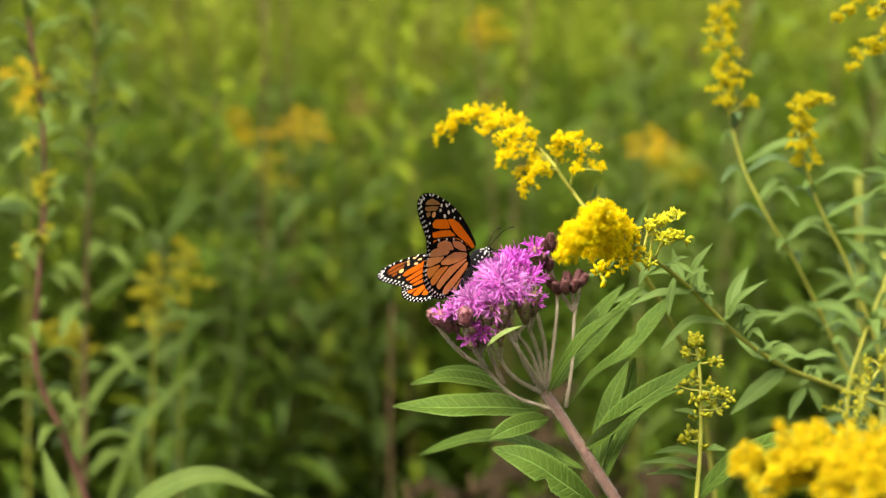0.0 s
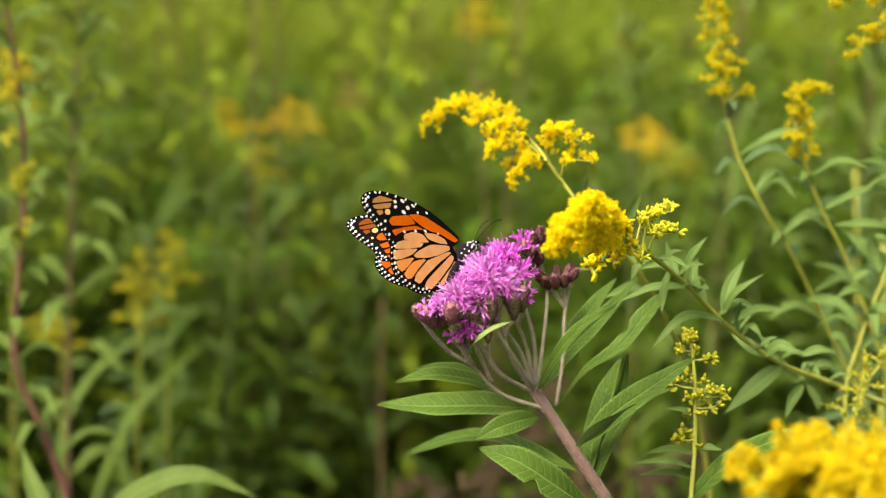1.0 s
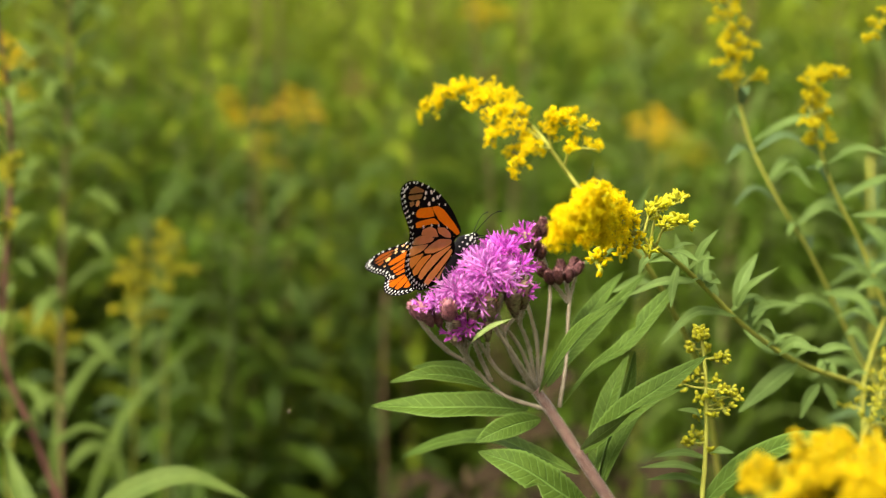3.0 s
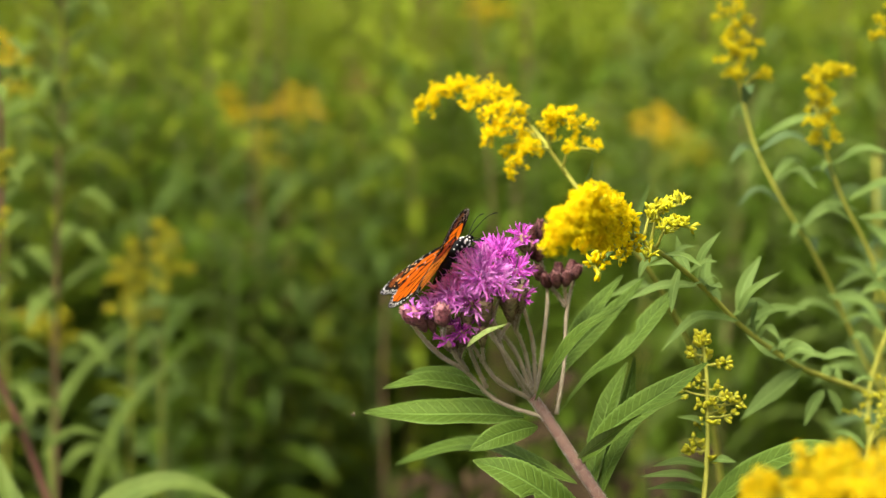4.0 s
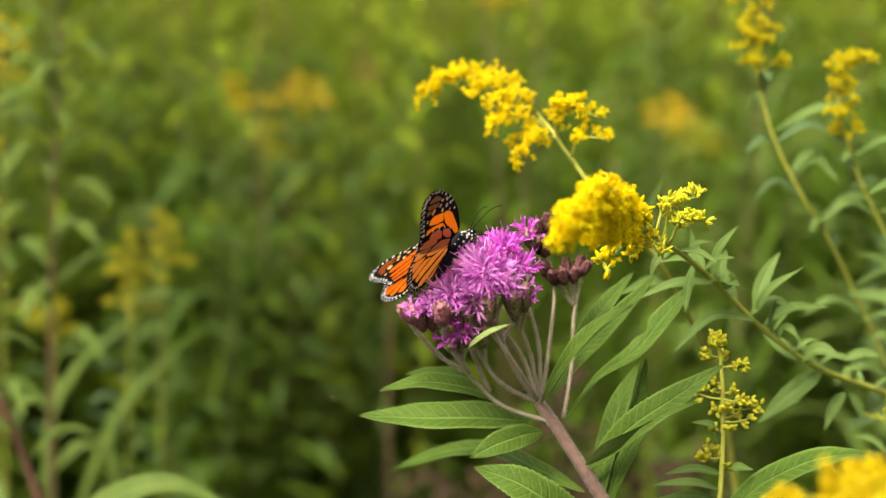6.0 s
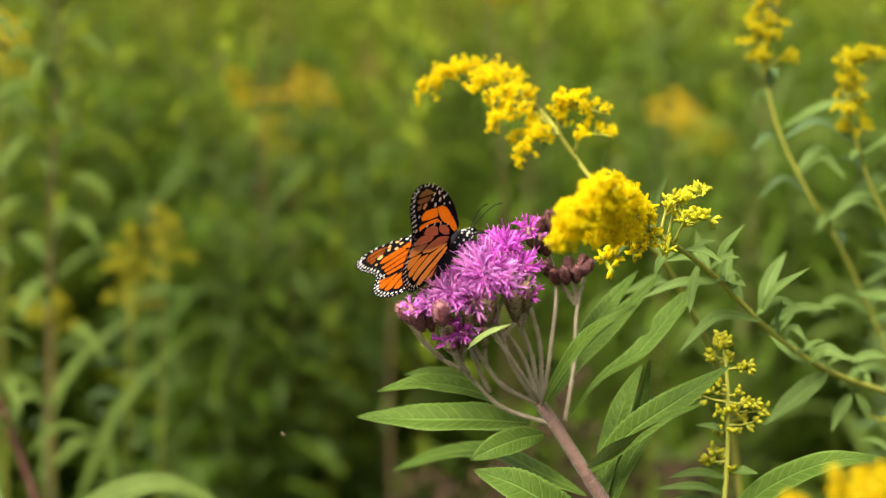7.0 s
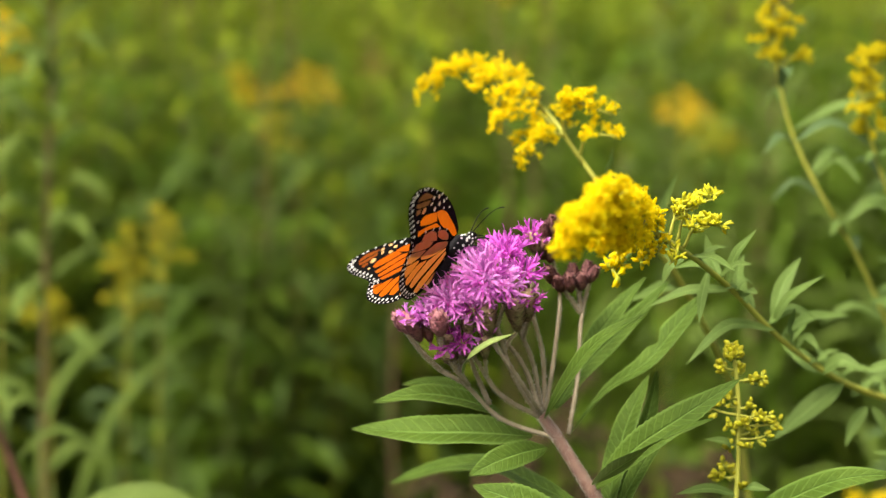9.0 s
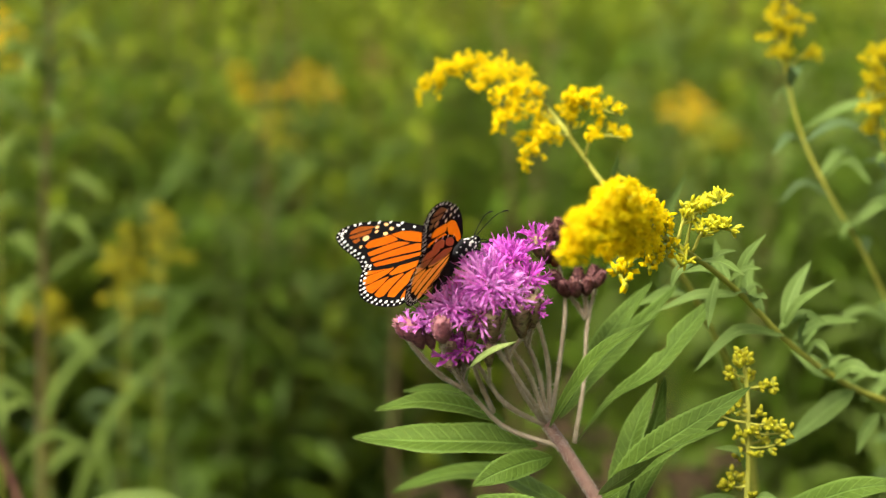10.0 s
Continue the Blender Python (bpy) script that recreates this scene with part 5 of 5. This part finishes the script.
# low brown plants added under the flower; near-black leaves stand for the shade there
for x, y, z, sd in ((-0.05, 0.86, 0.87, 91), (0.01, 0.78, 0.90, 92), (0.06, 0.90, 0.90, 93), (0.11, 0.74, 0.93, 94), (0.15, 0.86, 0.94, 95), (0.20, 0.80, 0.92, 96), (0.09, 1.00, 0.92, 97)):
    leafy_plant((x, y, 0.0), [(x, y, 0.0), (x + 0.01, y, z * 0.5), (x - 0.01, y - 0.01, z)], 30, 0.09, 0.022, "added low plant, brown leaves darkened for the shade under the flower", M["gap_shade_leaf"], M["brown_stem"], 0.5, 0.003, sd, rise=(-0.4, 0.4))
for name, line, r in (("dead_stem", [(0.02, 1.0, 0.0), (0.03, 1.0, 0.7), (0.0184, 1.0000, 1.2187), (-0.0005, 1.0000, 1.3485)], 0.0016), ("dead_stem", [(-0.075, 1.0, 0.0), (-0.0795, 1.0000, 0.8114), (-0.0805, 1.0000, 0.8901), (-0.0768, 1.0000, 1.0153)], 0.0021)):
    g = Geo()
    tube(g, line, r, r * 0.7, 20, 6, wobble=0.1)
    ob = part(name, g, M["brown_stem"])
    tagged(ob, "bare brown dead plant stem standing in the meadow", "stem", "dead stems")


# ---- monarch butterfly ----
def closed(pts, n):
    """n points on a smooth closed line through pts."""
    p = [np.array(q, float) for q in pts]
    k = len(p)
    out = []
    for i in range(n):
        s = i / n * k
        j = int(s)
        u = s - j
        a, b, c, d = (p[(j + m) % k] for m in (-1, 0, 1, 2))
        out.append(0.5 * (2 * b + (c - a) * u + (2 * a - 5 * b + 4 * c - d) * u * u + (3 * b - a - 3 * c + d) * u ** 3))
    return out


FORE = [(-0.2, 3.4), (1.1, 9.9), (0.9, 18.9), (-1.0, 29.2), (-4.4, 38.2), (-8.0, 44.6), (-11.9, 48.0), (-15.6, 47.7), (-17.8, 44.1), (-19.0, 39.9), (-19.8, 34.8), (-20.8, 30.1), (-22.8, 25.0), (-17.8, 16.3), (-8.6, 6.6)]
HIND = [(-5.2, 3.1), (-4.2, 8.4), (-6.6, 14.3), (-11.5, 20.7), (-17.5, 25.1), (-22.8, 25.9), (-27.3, 23.1), (-30.7, 19.7), (-32.3, 15.8), (-32.5, 11.3), (-31.7, 6.8), (-29.7, 2.5), (-26.6, -0.1), (-19.7, -3.5), (-10.9, -4.3), (-6.5, -0.6)]
FORE_CELLS = [  # outline of a cell; material above, material below
    ([(-11.6, 43.8), (-8.6, 42.5), (-6.3, 37.3), (-6.5, 36.3), (-10.7, 40.4), (-13.3, 43.3)], "wing_rust", "wing_ochre"),
    ([(-13.9, 42.7), (-11.0, 40.2), (-7.5, 36.4), (-9.5, 35.8), (-13.4, 39.5), (-14.4, 41.3)], "wing_rust", "wing_ochre"),
    ([(-14.7, 40.2), (-12.4, 38.1), (-13.4, 36.9), (-15.4, 37.8)], "wing_rust", "wing_ochre"),
    ([(-12.0, 33.1), (-7.2, 28.0), (-7.1, 26.8), (-7.6, 23.2), (-11.4, 27.1), (-14.7, 31.1), (-14.3, 33.1)], "wing_orange", "wing_orange"),
    ([(-6.5, 27.3), (-4.1, 24.9), (-2.4, 20.6), (-0.7, 9.5), (-0.4, 3.9), (-2.2, 4.6), (-3.4, 9.4), (-5.0, 14.6), (-6.4, 19.4), (-6.8, 25.5)], "wing_orange", "wing_orange"),
    ([(-16.4, 30.0), (-12.2, 26.4), (-8.2, 22.6), (-6.9, 17.6), (-11.7, 22.6), (-17.2, 27.7)], "wing_orange", "wing_orange"),
    ([(-17.8, 26.8), (-11.7, 21.4), (-6.4, 15.6), (-3.4, 7.6), (-8.2, 12.1), (-13.7, 19.5), (-18.7, 25.0)], "wing_orange", "wing_orange"),
    ([(-19.3, 24.3), (-14.3, 18.5), (-8.9, 11.2), (-3.3, 5.5), (-7.2, 7.4), (-14.4, 15.2), (-19.8, 22.0)], "wing_orange", "wing_orange"),
]
# spots of the forewing: centre, half width, half length, above pale orange instead of white
FORE_PALE = [((-6.2, 35.5), 0.75, 0.8, 1), ((-7.8, 34.2), 0.75, 0.7, 1), ((-3.9, 33.1), 0.6, 1.1, 1), ((-4.6, 29.6), 0.75, 1.0, 1), ((-2.4, 28.2), 0.5, 1.0, 0), ((-7.2, 30.1), 0.75, 1.1, 1),
             ((-11.7, 35.8), 1.25, 1.25, 1), ((-3.2, 24.9), 0.4, 0.6, 0), ((-0.7, 21.7), 0.4, 0.7, 0), ((-8.8, 44.5), 0.4, 0.7, 0), ((-15.4, 34.6), 0.6, 0.6, 1)]
HIND_PALE = [((-12.1, 20.6), 0.55, 0.7, 0), ((-9.0, 17.2), 0.5, 0.8, 0), ((-15.9, 24.1), 0.55, 0.8, 0), ((-5.6, 12.3), 0.4, 0.6, 0)]
HIND_CELLS = [
    ([(-9.9, 17.1), (-6.7, 13.0), (-5.3, 8.9), (-5.8, 6.5), (-8.3, 9.9), (-10.3, 14.1)], "wing_orange", "wing_tan"),
    ([(-16.8, 23.3), (-13.2, 20.9), (-11.1, 17.4), (-11.3, 13.2), (-14.8, 17.2), (-18.2, 22.1)], "wing_orange", "wing_tan"),
    ([(-21.3, 23.6), (-18.3, 21.6), (-15.4, 17.8), (-13.4, 14.8), (-15.4, 14.8), (-19.8, 18.6), (-24.1, 22.9)], "wing_orange", "wing_tan"),
    ([(-25.6, 22.4), (-23.7, 21.6), (-16.9, 15.3), (-20.6, 15.8), (-25.2, 18.3), (-27.3, 20.1)], "wing_orange", "wing_tan"),
    ([(-6.1, 5.2), (-7.1, 4.3), (-12.0, 6.7), (-16.6, 9.9), (-20.0, 13.5), (-20.0, 14.9), (-16.5, 14.1), (-11.5, 11.8), (-6.7, 6.5)], "wing_orange", "wing_tan"),
    ([(-27.4, 19.1), (-21.6, 14.9), (-21.3, 14.1), (-25.6, 14.2), (-28.8, 14.7), (-28.7, 17.2)], "wing_orange", "wing_amber"),
    ([(-22.1, 13.2), (-18.1, 10.4), (-18.2, 9.7), (-23.1, 10.2), (-27.5, 9.8), (-29.1, 10.9), (-28.9, 13.3), (-25.6, 13.5)], "wing_orange", "wing_amber"),
    ([(-17.5, 8.8), (-7.9, 4.1), (-7.6, 2.9), (-14.5, 4.5), (-21.6, 5.5), (-26.8, 5.6), (-27.5, 8.3), (-25.1, 9.2), (-21.5, 9.0)], "wing_orange", "wing_tan"),
    ([(-8.1, 2.4), (-7.9, 0.8), (-10.5, 0.0), (-19.5, 0.0), (-24.8, 0.3), (-26.3, 3.2), (-23.2, 4.0), (-16.2, 3.1)], "wing_orange", "wing_tan"),
    ([(-22.3, -1.0), (-11.7, -0.9), (-8.8, -0.4), (-10.7, -3.4), (-18.3, -3.2)], "wing_tan", "wing_tan"),
]


def wing(owner, name, outline, cells, pale, margin, inset, side):
    """A scaled wing in the XZ plane of its hinge, laid out flat as one sheet of cells, spots and dark veins; side -1: its underside looks to -y."""
    from mathutils.geometry import delaunay_2d_cdt
    rim = closed(outline, 90)
    loops = [(rim, None)]
    for c, up, down in cells:
        ring = [np.array(p, float) for p in c]
        hub = sum(ring) / len(ring)
        ring = [hub + (p - hub) * (1 + (-0.12 if down == "wing_ochre" else 0.28) / np.linalg.norm(p - hub)) for p in ring]
        for cut in (0.10, 0.22):   # corners only slightly rounded
            ring = [ring[i - 1] + (ring[i] - ring[i - 1]) * u for i in range(len(ring)) for u in (cut, 1 - cut)]
        loops.append((ring, (up, down)))
    mid = sum(rim) / len(rim)
    q = random.Random(11)
    spots = []
    a, b = margin
    edge = [np.array(rim[i % 90]) for i in range(a, b + 1)]
    run = np.concatenate([[0], np.cumsum([np.linalg.norm(edge[i + 1] - edge[i]) for i in range(len(edge) - 1)])])
    for row, (off, size, gap) in enumerate(((0.75, 0.40, 2.3), (2.05, 0.58, 2.5))):
        for d in np.arange(0.5 * gap * (1 + row), run[-1], gap):
            i = min(int(np.searchsorted(run, d)), len(edge) - 1)
            u = (d - run[i - 1]) / max(run[i] - run[i - 1], 1e-6)
            p = edge[i - 1] + (edge[i] - edge[i - 1]) * u
            t = edge[min(i + 1, len(edge) - 1)] - edge[max(i - 2, 0)]
            nrm = np.array((-t[1], t[0])) / np.linalg.norm(t)
            nrm = nrm if np.dot(mid - p, nrm) > 0 else -nrm
            spots.append((p + nrm * off, size * q.uniform(0.8, 1.25), size * q.uniform(0.75, 1.0), ("wing_white", "wing_white")))
    for i in inset:   # a few along the front edge
        p = rim[i]
        spots.append((p + (mid - p) * 0.05, 0.7, 0.4, ("wing_white", "wing_white")))
    for p, w, h, warm in pale:
        spots.append((np.array(p), w, h, ("wing_pale" if warm else "wing_white", "wing_pale" if w > 1.2 else "wing_white")))
    for p, w, h, tone in spots:
        loops.append(([p + np.array((w * math.cos(k * 0.7854), h * math.sin(k * 0.7854))) for k in range(8)], tone))
    verts, faces = [], []
    for lp, _ in loops:
        k = len(verts)
        turn = sum(lp[i - 1][0] * lp[i][1] - lp[i][0] * lp[i - 1][1] for i in range(len(lp)))
        lp = lp if turn > 0 else lp[::-1]
        verts += [Vector((p[0], p[1])) for p in lp]
        faces.append(list(range(k, k + len(lp))))
    vo, _, fo, _, _, orig = delaunay_2d_cdt(verts, [], faces, 1, 1e-5)

    def lift(p):      # shallow camber
        r = math.hypot(p[0], p[1]) / 48
        return side * 1.6 * (r * r - 0.9 * r * r * r)
    groups = {}
    for f, o in zip(fo, orig):
        if not o:
            continue
        last = max(o)
        for layer in (0, 1):
            tone = loops[last][1][layer] if last else "wing_black"
            key = (0 if last == 0 else last if last <= len(cells) else 99)
            groups.setdefault(key, []).append((f, layer, tone))
    made = None
    for key in sorted(groups):
        g = Geo()
        tones = sorted({t for _, _, t in groups[key]})
        for f, layer, tone in groups[key]:
            off = side * (0.045 if layer else -0.045)
            tri = [(vo[j][0] * 1e-3, (lift(vo[j]) + off) * 1e-3, vo[j][1] * 1e-3) for j in f]
            g.add(tri, [(0, 1, 2) if (layer == 0) == (side < 0) else (2, 1, 0)], None, tones.index(tone))
        mats = [M[t] for t in tones]
        if key == 0:
            made = part(name, g, mats, owner, "black-veined wing with white-dotted margin", smooth=False)
        elif key == 99:
            tagged(part("spot_pattern", g, mats, made, "rows of small white spots", smooth=False), kind="stuff")
        else:
            part("wing_cell", g, mats, made, "", smooth=False)
    return made


THORAX = Vector((-0.0102, 0.0084, 1.2117))
monarch = thing("monarch_butterfly", THORAX, "orange and black monarch butterfly feeding on the purple flower", "butterfly")
BODY = Matrix.Translation(THORAX) @ pose(0, 0, 0, 0, 0, 44.2) @ pose(0, 0, 0, 0, -40.1, 0) @ pose(0, 0, 0, -23.0, 0, 0)
monarch.rotation_mode = "QUATERNION"
monarch.matrix_world = BODY


def blob(g, rings, sides=12, m=0):
    """A body of rings (x, centre z, radius across, radius up) along x, in millimetres."""
    v = [(x * 1e-3, ry * math.cos(k * 2 * math.pi / sides) * 1e-3, (cz + rz * math.sin(k * 2 * math.pi / sides)) * 1e-3) for x, cz, ry, rz in rings for k in range(sides)]
    n = len(rings)
    f = [(i * sides + k, i * sides + (k + 1) % sides, (i + 1) * sides + (k + 1) % sides, (i + 1) * sides + k) for i in range(n - 1) for k in range(sides)]
    f += [tuple(range(sides))[::-1], tuple((n - 1) * sides + k for k in range(sides))]
    g.add(v, f, None, m)


g = Geo()
blob(g, [(-7.9, -2.2, 1.2, 1.2), (-6.4, -2.1, 2.6, 2.7), (-3.9, -2.0, 3.4, 3.5), (-0.9, -2.0, 3.5, 3.6), (1.4, -2.6, 3.0, 3.0), (2.5, -3.2, 1.9, 1.9), (3.0, -3.5, 1.2, 1.2)], 16)
part("thorax", g, M["body_black"], monarch, "black furry thorax with white dots")
g = Geo()
blob(g, [(-7.4, -2.2, 1.3, 1.4), (-9.4, -2.3, 1.9, 1.9), (-13.4, -2.8, 2.0, 2.0), (-17.4, -3.6, 1.8, 1.8), (-21.4, -4.6, 1.3, 1.3), (-23.9, -5.3, 0.6, 0.6)], 12)
part("abdomen", g, M["body_black"], monarch, "slender black abdomen")
g = Geo()
blob(g, [(2.8, -2.0, 0.9, 0.9), (3.6, -1.9, 1.6, 1.6), (4.8, -1.8, 1.8, 1.8), (6.0, -1.9, 1.4, 1.4), (6.6, -2.0, 0.6, 0.6)], 12)
head = part("head", g, M["body_black"], monarch, "small black head with white dots")
dot_rng = random.Random(4)


def dots(owner, spots, r):
    g = Geo()
    for x, cz, ry, rz, a in spots:
        c = np.array((x, ry * math.cos(a), cz + rz * math.sin(a))) * 1e-3
        nrm = unit((0.15, math.cos(a), math.sin(a)))
        u = unit(np.cross(nrm, (1, 0, 0)))
        w = np.cross(nrm, u)
        s = r * dot_rng.uniform(0.7, 1.2) * 1e-3
        ring = [c + nrm * 6e-5 + s * (math.cos(k * 1.0472) * u + 1.3 * math.sin(k * 1.0472) * w) for k in range(6)]
        g.add(ring + [c + nrm * (6e-5 + 0.3 * s)], [(k, (k + 1) % 6, 6) for k in range(6)])
    return part("white_dots", g, M["wing_white"], owner, "white dots")


thorax = next(o for o in monarch.children if o.name.startswith("thorax"))
dots(thorax, [(x + 0.5 * (j % 2), -2.0, 3.46 - 0.03 * (x + 2.0) ** 2, 3.56 - 0.03 * (x + 2.0) ** 2, a) for j, a in enumerate((0.5, 0.0, -0.5, -1.0, 2.6, 3.14, 3.64, 4.1)) for x in (-4.8, -2.6, -0.4)] + [(x, -2.1 - 0.35 * x, 3.44 - 0.22 * x * x, 3.48 - 0.22 * x * x, a) for x in (0.8, 1.7) for a in (0.2, -0.6, 2.3, 2.94, 3.6, 4.2)], 0.44)
dots(head, [(4.8, -1.8, 1.8, 1.8, a) for a in (0.4, 1.1, 2.0, 2.7, 3.6, -0.4)] + [(3.8, -1.9, 1.62, 1.62, a) for a in (0.0, 0.8, 1.57, 2.3, 3.14)], 0.3)
for sy in (-1, 1):
    g = Geo()
    blob(g, [(4.5, -1.7, 0.2, 0.2), (4.8, -1.7, 0.7, 0.8), (5.5, -1.7, 0.75, 0.9), (6.1, -1.7, 0.4, 0.5)], 8)
    g.v = [(p[0], p[1] + sy * 1.25e-3, p[2]) for p in g.v]
    part("eye", g, M["wing_black"], head, "dark round eye")
    g = Geo()
    tube(g, [np.array(p) * 1e-3 for p in ((5.4, sy * 0.6, -0.9), (11.2, sy * 2.4, -0.5 + 0.3 * sy), (16.0, sy * 3.6, -0.8 + 0.6 * sy), (18.4, sy * 4.1, -1.8 + 0.8 * sy))], 0.00016, 0.00014, 16, 5)
    tube(g, [np.array(p) * 1e-3 for p in ((17.4, sy * 3.9, -1.3 + 0.7 * sy), (18.2, sy * 4.1, -1.7 + 0.8 * sy), (19.0, sy * 4.2, -2.4 + 0.9 * sy))], 0.0002, 0.00028, 3, 6)
    part("antenna", g, M["body_black"], head, "thin black clubbed antenna")
    for x0, x1 in ((3.0, 7.0), (0.5, 1.5), (-1.5, -4.5)):
        g = Geo()
        tube(g, [np.array(p) * 1e-3 for p in ((x0, sy * 1.8, -4.0), (x0 + (x1 - x0) * 0.5, sy * 4.4, -6.0), (x1, sy * 4.0, -10.5))], 0.0003, 0.00016, 8, 5)
        part("leg", g, M["body_black"], monarch, "thin black leg")
g = Geo()
tube(g, [np.array(p) * 1e-3 for p in ((6.4, 0, -2.6), (8.1, 0, -5.0), (7.6, 0, -9.0))], 0.00016, 0.00012, 8, 5)
part("proboscis", g, M["body_black"], head, "thin dark proboscis")
head.location = (-0.0008, 0.0, -0.0016)
near_fore = wing(monarch, "forewing", FORE, FORE_CELLS, FORE_PALE, (32, 74), (17, 20, 23, 26, 29), -1)
near_hind = wing(monarch, "hindwing", HIND, HIND_CELLS, HIND_PALE, (27, 68), (), -1)
far_fore = wing(monarch, "forewing", FORE, FORE_CELLS, FORE_PALE, (32, 74), (17, 20, 23, 26, 29), 1)
far_hind = wing(monarch, "hindwing", HIND, HIND_CELLS, HIND_PALE, (27, 68), (), 1)
cam.data.dof.focus_object = small_leaf

# ---- gnat ----
gnat = thing("gnat", (-0.0703, 0.0300, 1.0864), "tiny pale brown gnat hovering beside the flower", "insect")
gnat.rotation_mode = "QUATERNION"
g = Geo()
blob(g, [(-1.1, 0, 0.1, 0.1), (-0.7, 0, 0.25, 0.25), (0.0, 0.05, 0.3, 0.32), (0.4, 0.1, 0.34, 0.36), (0.7, 0.05, 0.2, 0.2), (0.95, 0.05, 0.2, 0.2), (1.1, 0.05, 0.08, 0.08)], 7)
part("body", g, M["gnat"], gnat)
for sy in (-1, 1):
    g = Geo()
    leaf(g, [np.array(p) * 1e-3 for p in ((0.3, sy * 0.2, 0.3), (-0.3, sy * 0.9, 0.8), (-0.8, sy * 1.5, 1.2))], 0.0007, face=(0, 0, 1), fold=0.05, n=6)
    part("wing", g, M["gnat_wing"], gnat, "clear wing")


def motions():
    # wing strokes: seconds, near and far opening, sweep of the near and far forewing and of the far hindwing, in degrees
    strokes = (
        (0.0, 33.0, 68.0, -1.0, -5.6, 9.0),
        (0.2, 19.4, 57.6, -2.0, -3.0, 10.0),
        (0.4, 7.0, 48.4, -3.4, -0.6, 12.0),
        (0.7, -3.0, 38.6, -3.0, 0.6, 14.0),
        (1.0, 4.8, 39.6, -5.4, 0.6, 14.0),
        (2.0, 11.4, 43.8, -4.4, -0.6, 14.0),
        (2.4, 13.0, 50.0, -4.0, -2.0, 13.0),
        (2.7, 25.0, 63.0, -3.6, -1.4, 10.0),
        (3.8, 63.0, 89.6, -3.4, 2.0, 9.0),
        (4.0, 68.4, 91.0, -2.6, 0.4, 9.0),
        (4.2, 68.6, 91.6, -3.6, 1.4, 9.0),
        (5.0, 64.0, 91.6, -3.0, -0.6, 9.0),
        (5.5, 61.4, 89.0, -3.2, -0.4, 9.0),
        (5.7, 59.0, 87.6, -4.6, 1.0, 9.0),
        (6.8, 50.4, 77.0, -5.4, 1.0, 9.0),
        (7.5, 51.0, 77.4, -5.4, 0.0, 9.0),
        (9.0, 51.4, 74.4, -5.2, 0.0, 9.0),
        (9.2, 53.0, 66.0, -6.0, 6.0, 8.0),
        (9.4, 60.4, 62.0, -6.0, 8.0, 6.0),
        (10.0, 58.6, 60.6, -6.6, 6.4, 6.0),
    )
    walk(monarch, [(0.0, BODY), (10.0, BODY)])
    walk(near_fore, [(t, pose(0, -0.0008, 0, a, 0, 0) @ pose(0, 0, 0, 0, sa, 0)) for t, a, b, sa, sb, sh in strokes])
    walk(near_hind, [(t, pose(0, -0.0011, 0, a, 0, 0)) for t, a, b, sa, sb, sh in strokes])
    walk(far_fore, [(t, pose(0, 0.0008, 0, -b, 0, 0) @ pose(0, 0, 0, 0, sb, 0)) for t, a, b, sa, sb, sh in strokes])
    walk(far_hind, [(t, pose(0, 0.0011, 0, -b, 0, 0) @ pose(0, 0, 0, 0, sh, 0)) for t, a, b, sa, sb, sh in strokes])
    flight = (
        (0.0, (-0.0703, 0.0300, 1.0864)), (0.7, (-0.0739, 0.0300, 1.1300)), (1.0, (-0.0749, 0.0300, 1.1542)), (1.6, (-0.0899, 0.0300, 1.1695)), (1.9, (-0.0973, 0.0300, 1.1679)), (2.2, (-0.1006, 0.0300, 1.1629)), (2.5, (-0.0952, 0.0300, 1.1530)),
        (3.2, (-0.0735, 0.0300, 1.1354)), (3.8, (-0.0543, 0.0300, 1.1342)), (4.1, (-0.0505, 0.0300, 1.1431)), (4.4, (-0.0553, 0.0300, 1.1504)), (4.7, (-0.0535, 0.0300, 1.1587)), (5.0, (-0.0533, 0.0300, 1.1630)), (5.3, (-0.0481, 0.0300, 1.1594)),
        (5.5, (-0.0488, 0.0300, 1.1557)), (6.2, (-0.0605, 0.0300, 1.1437)), (7.0, (-0.0741, 0.0300, 1.1334)), (7.8, (-0.0910, 0.0300, 1.1196)), (8.4, (-0.1001, 0.0300, 1.1022)), (10.0, (-0.1059, 0.0300, 1.0951)),
    )
    walk(gnat, [(t, Matrix.Translation(p) @ pose(0, 0, 0, 0, 0, 40 * math.sin(1.3 * t))) for t, p in flight])


motions()
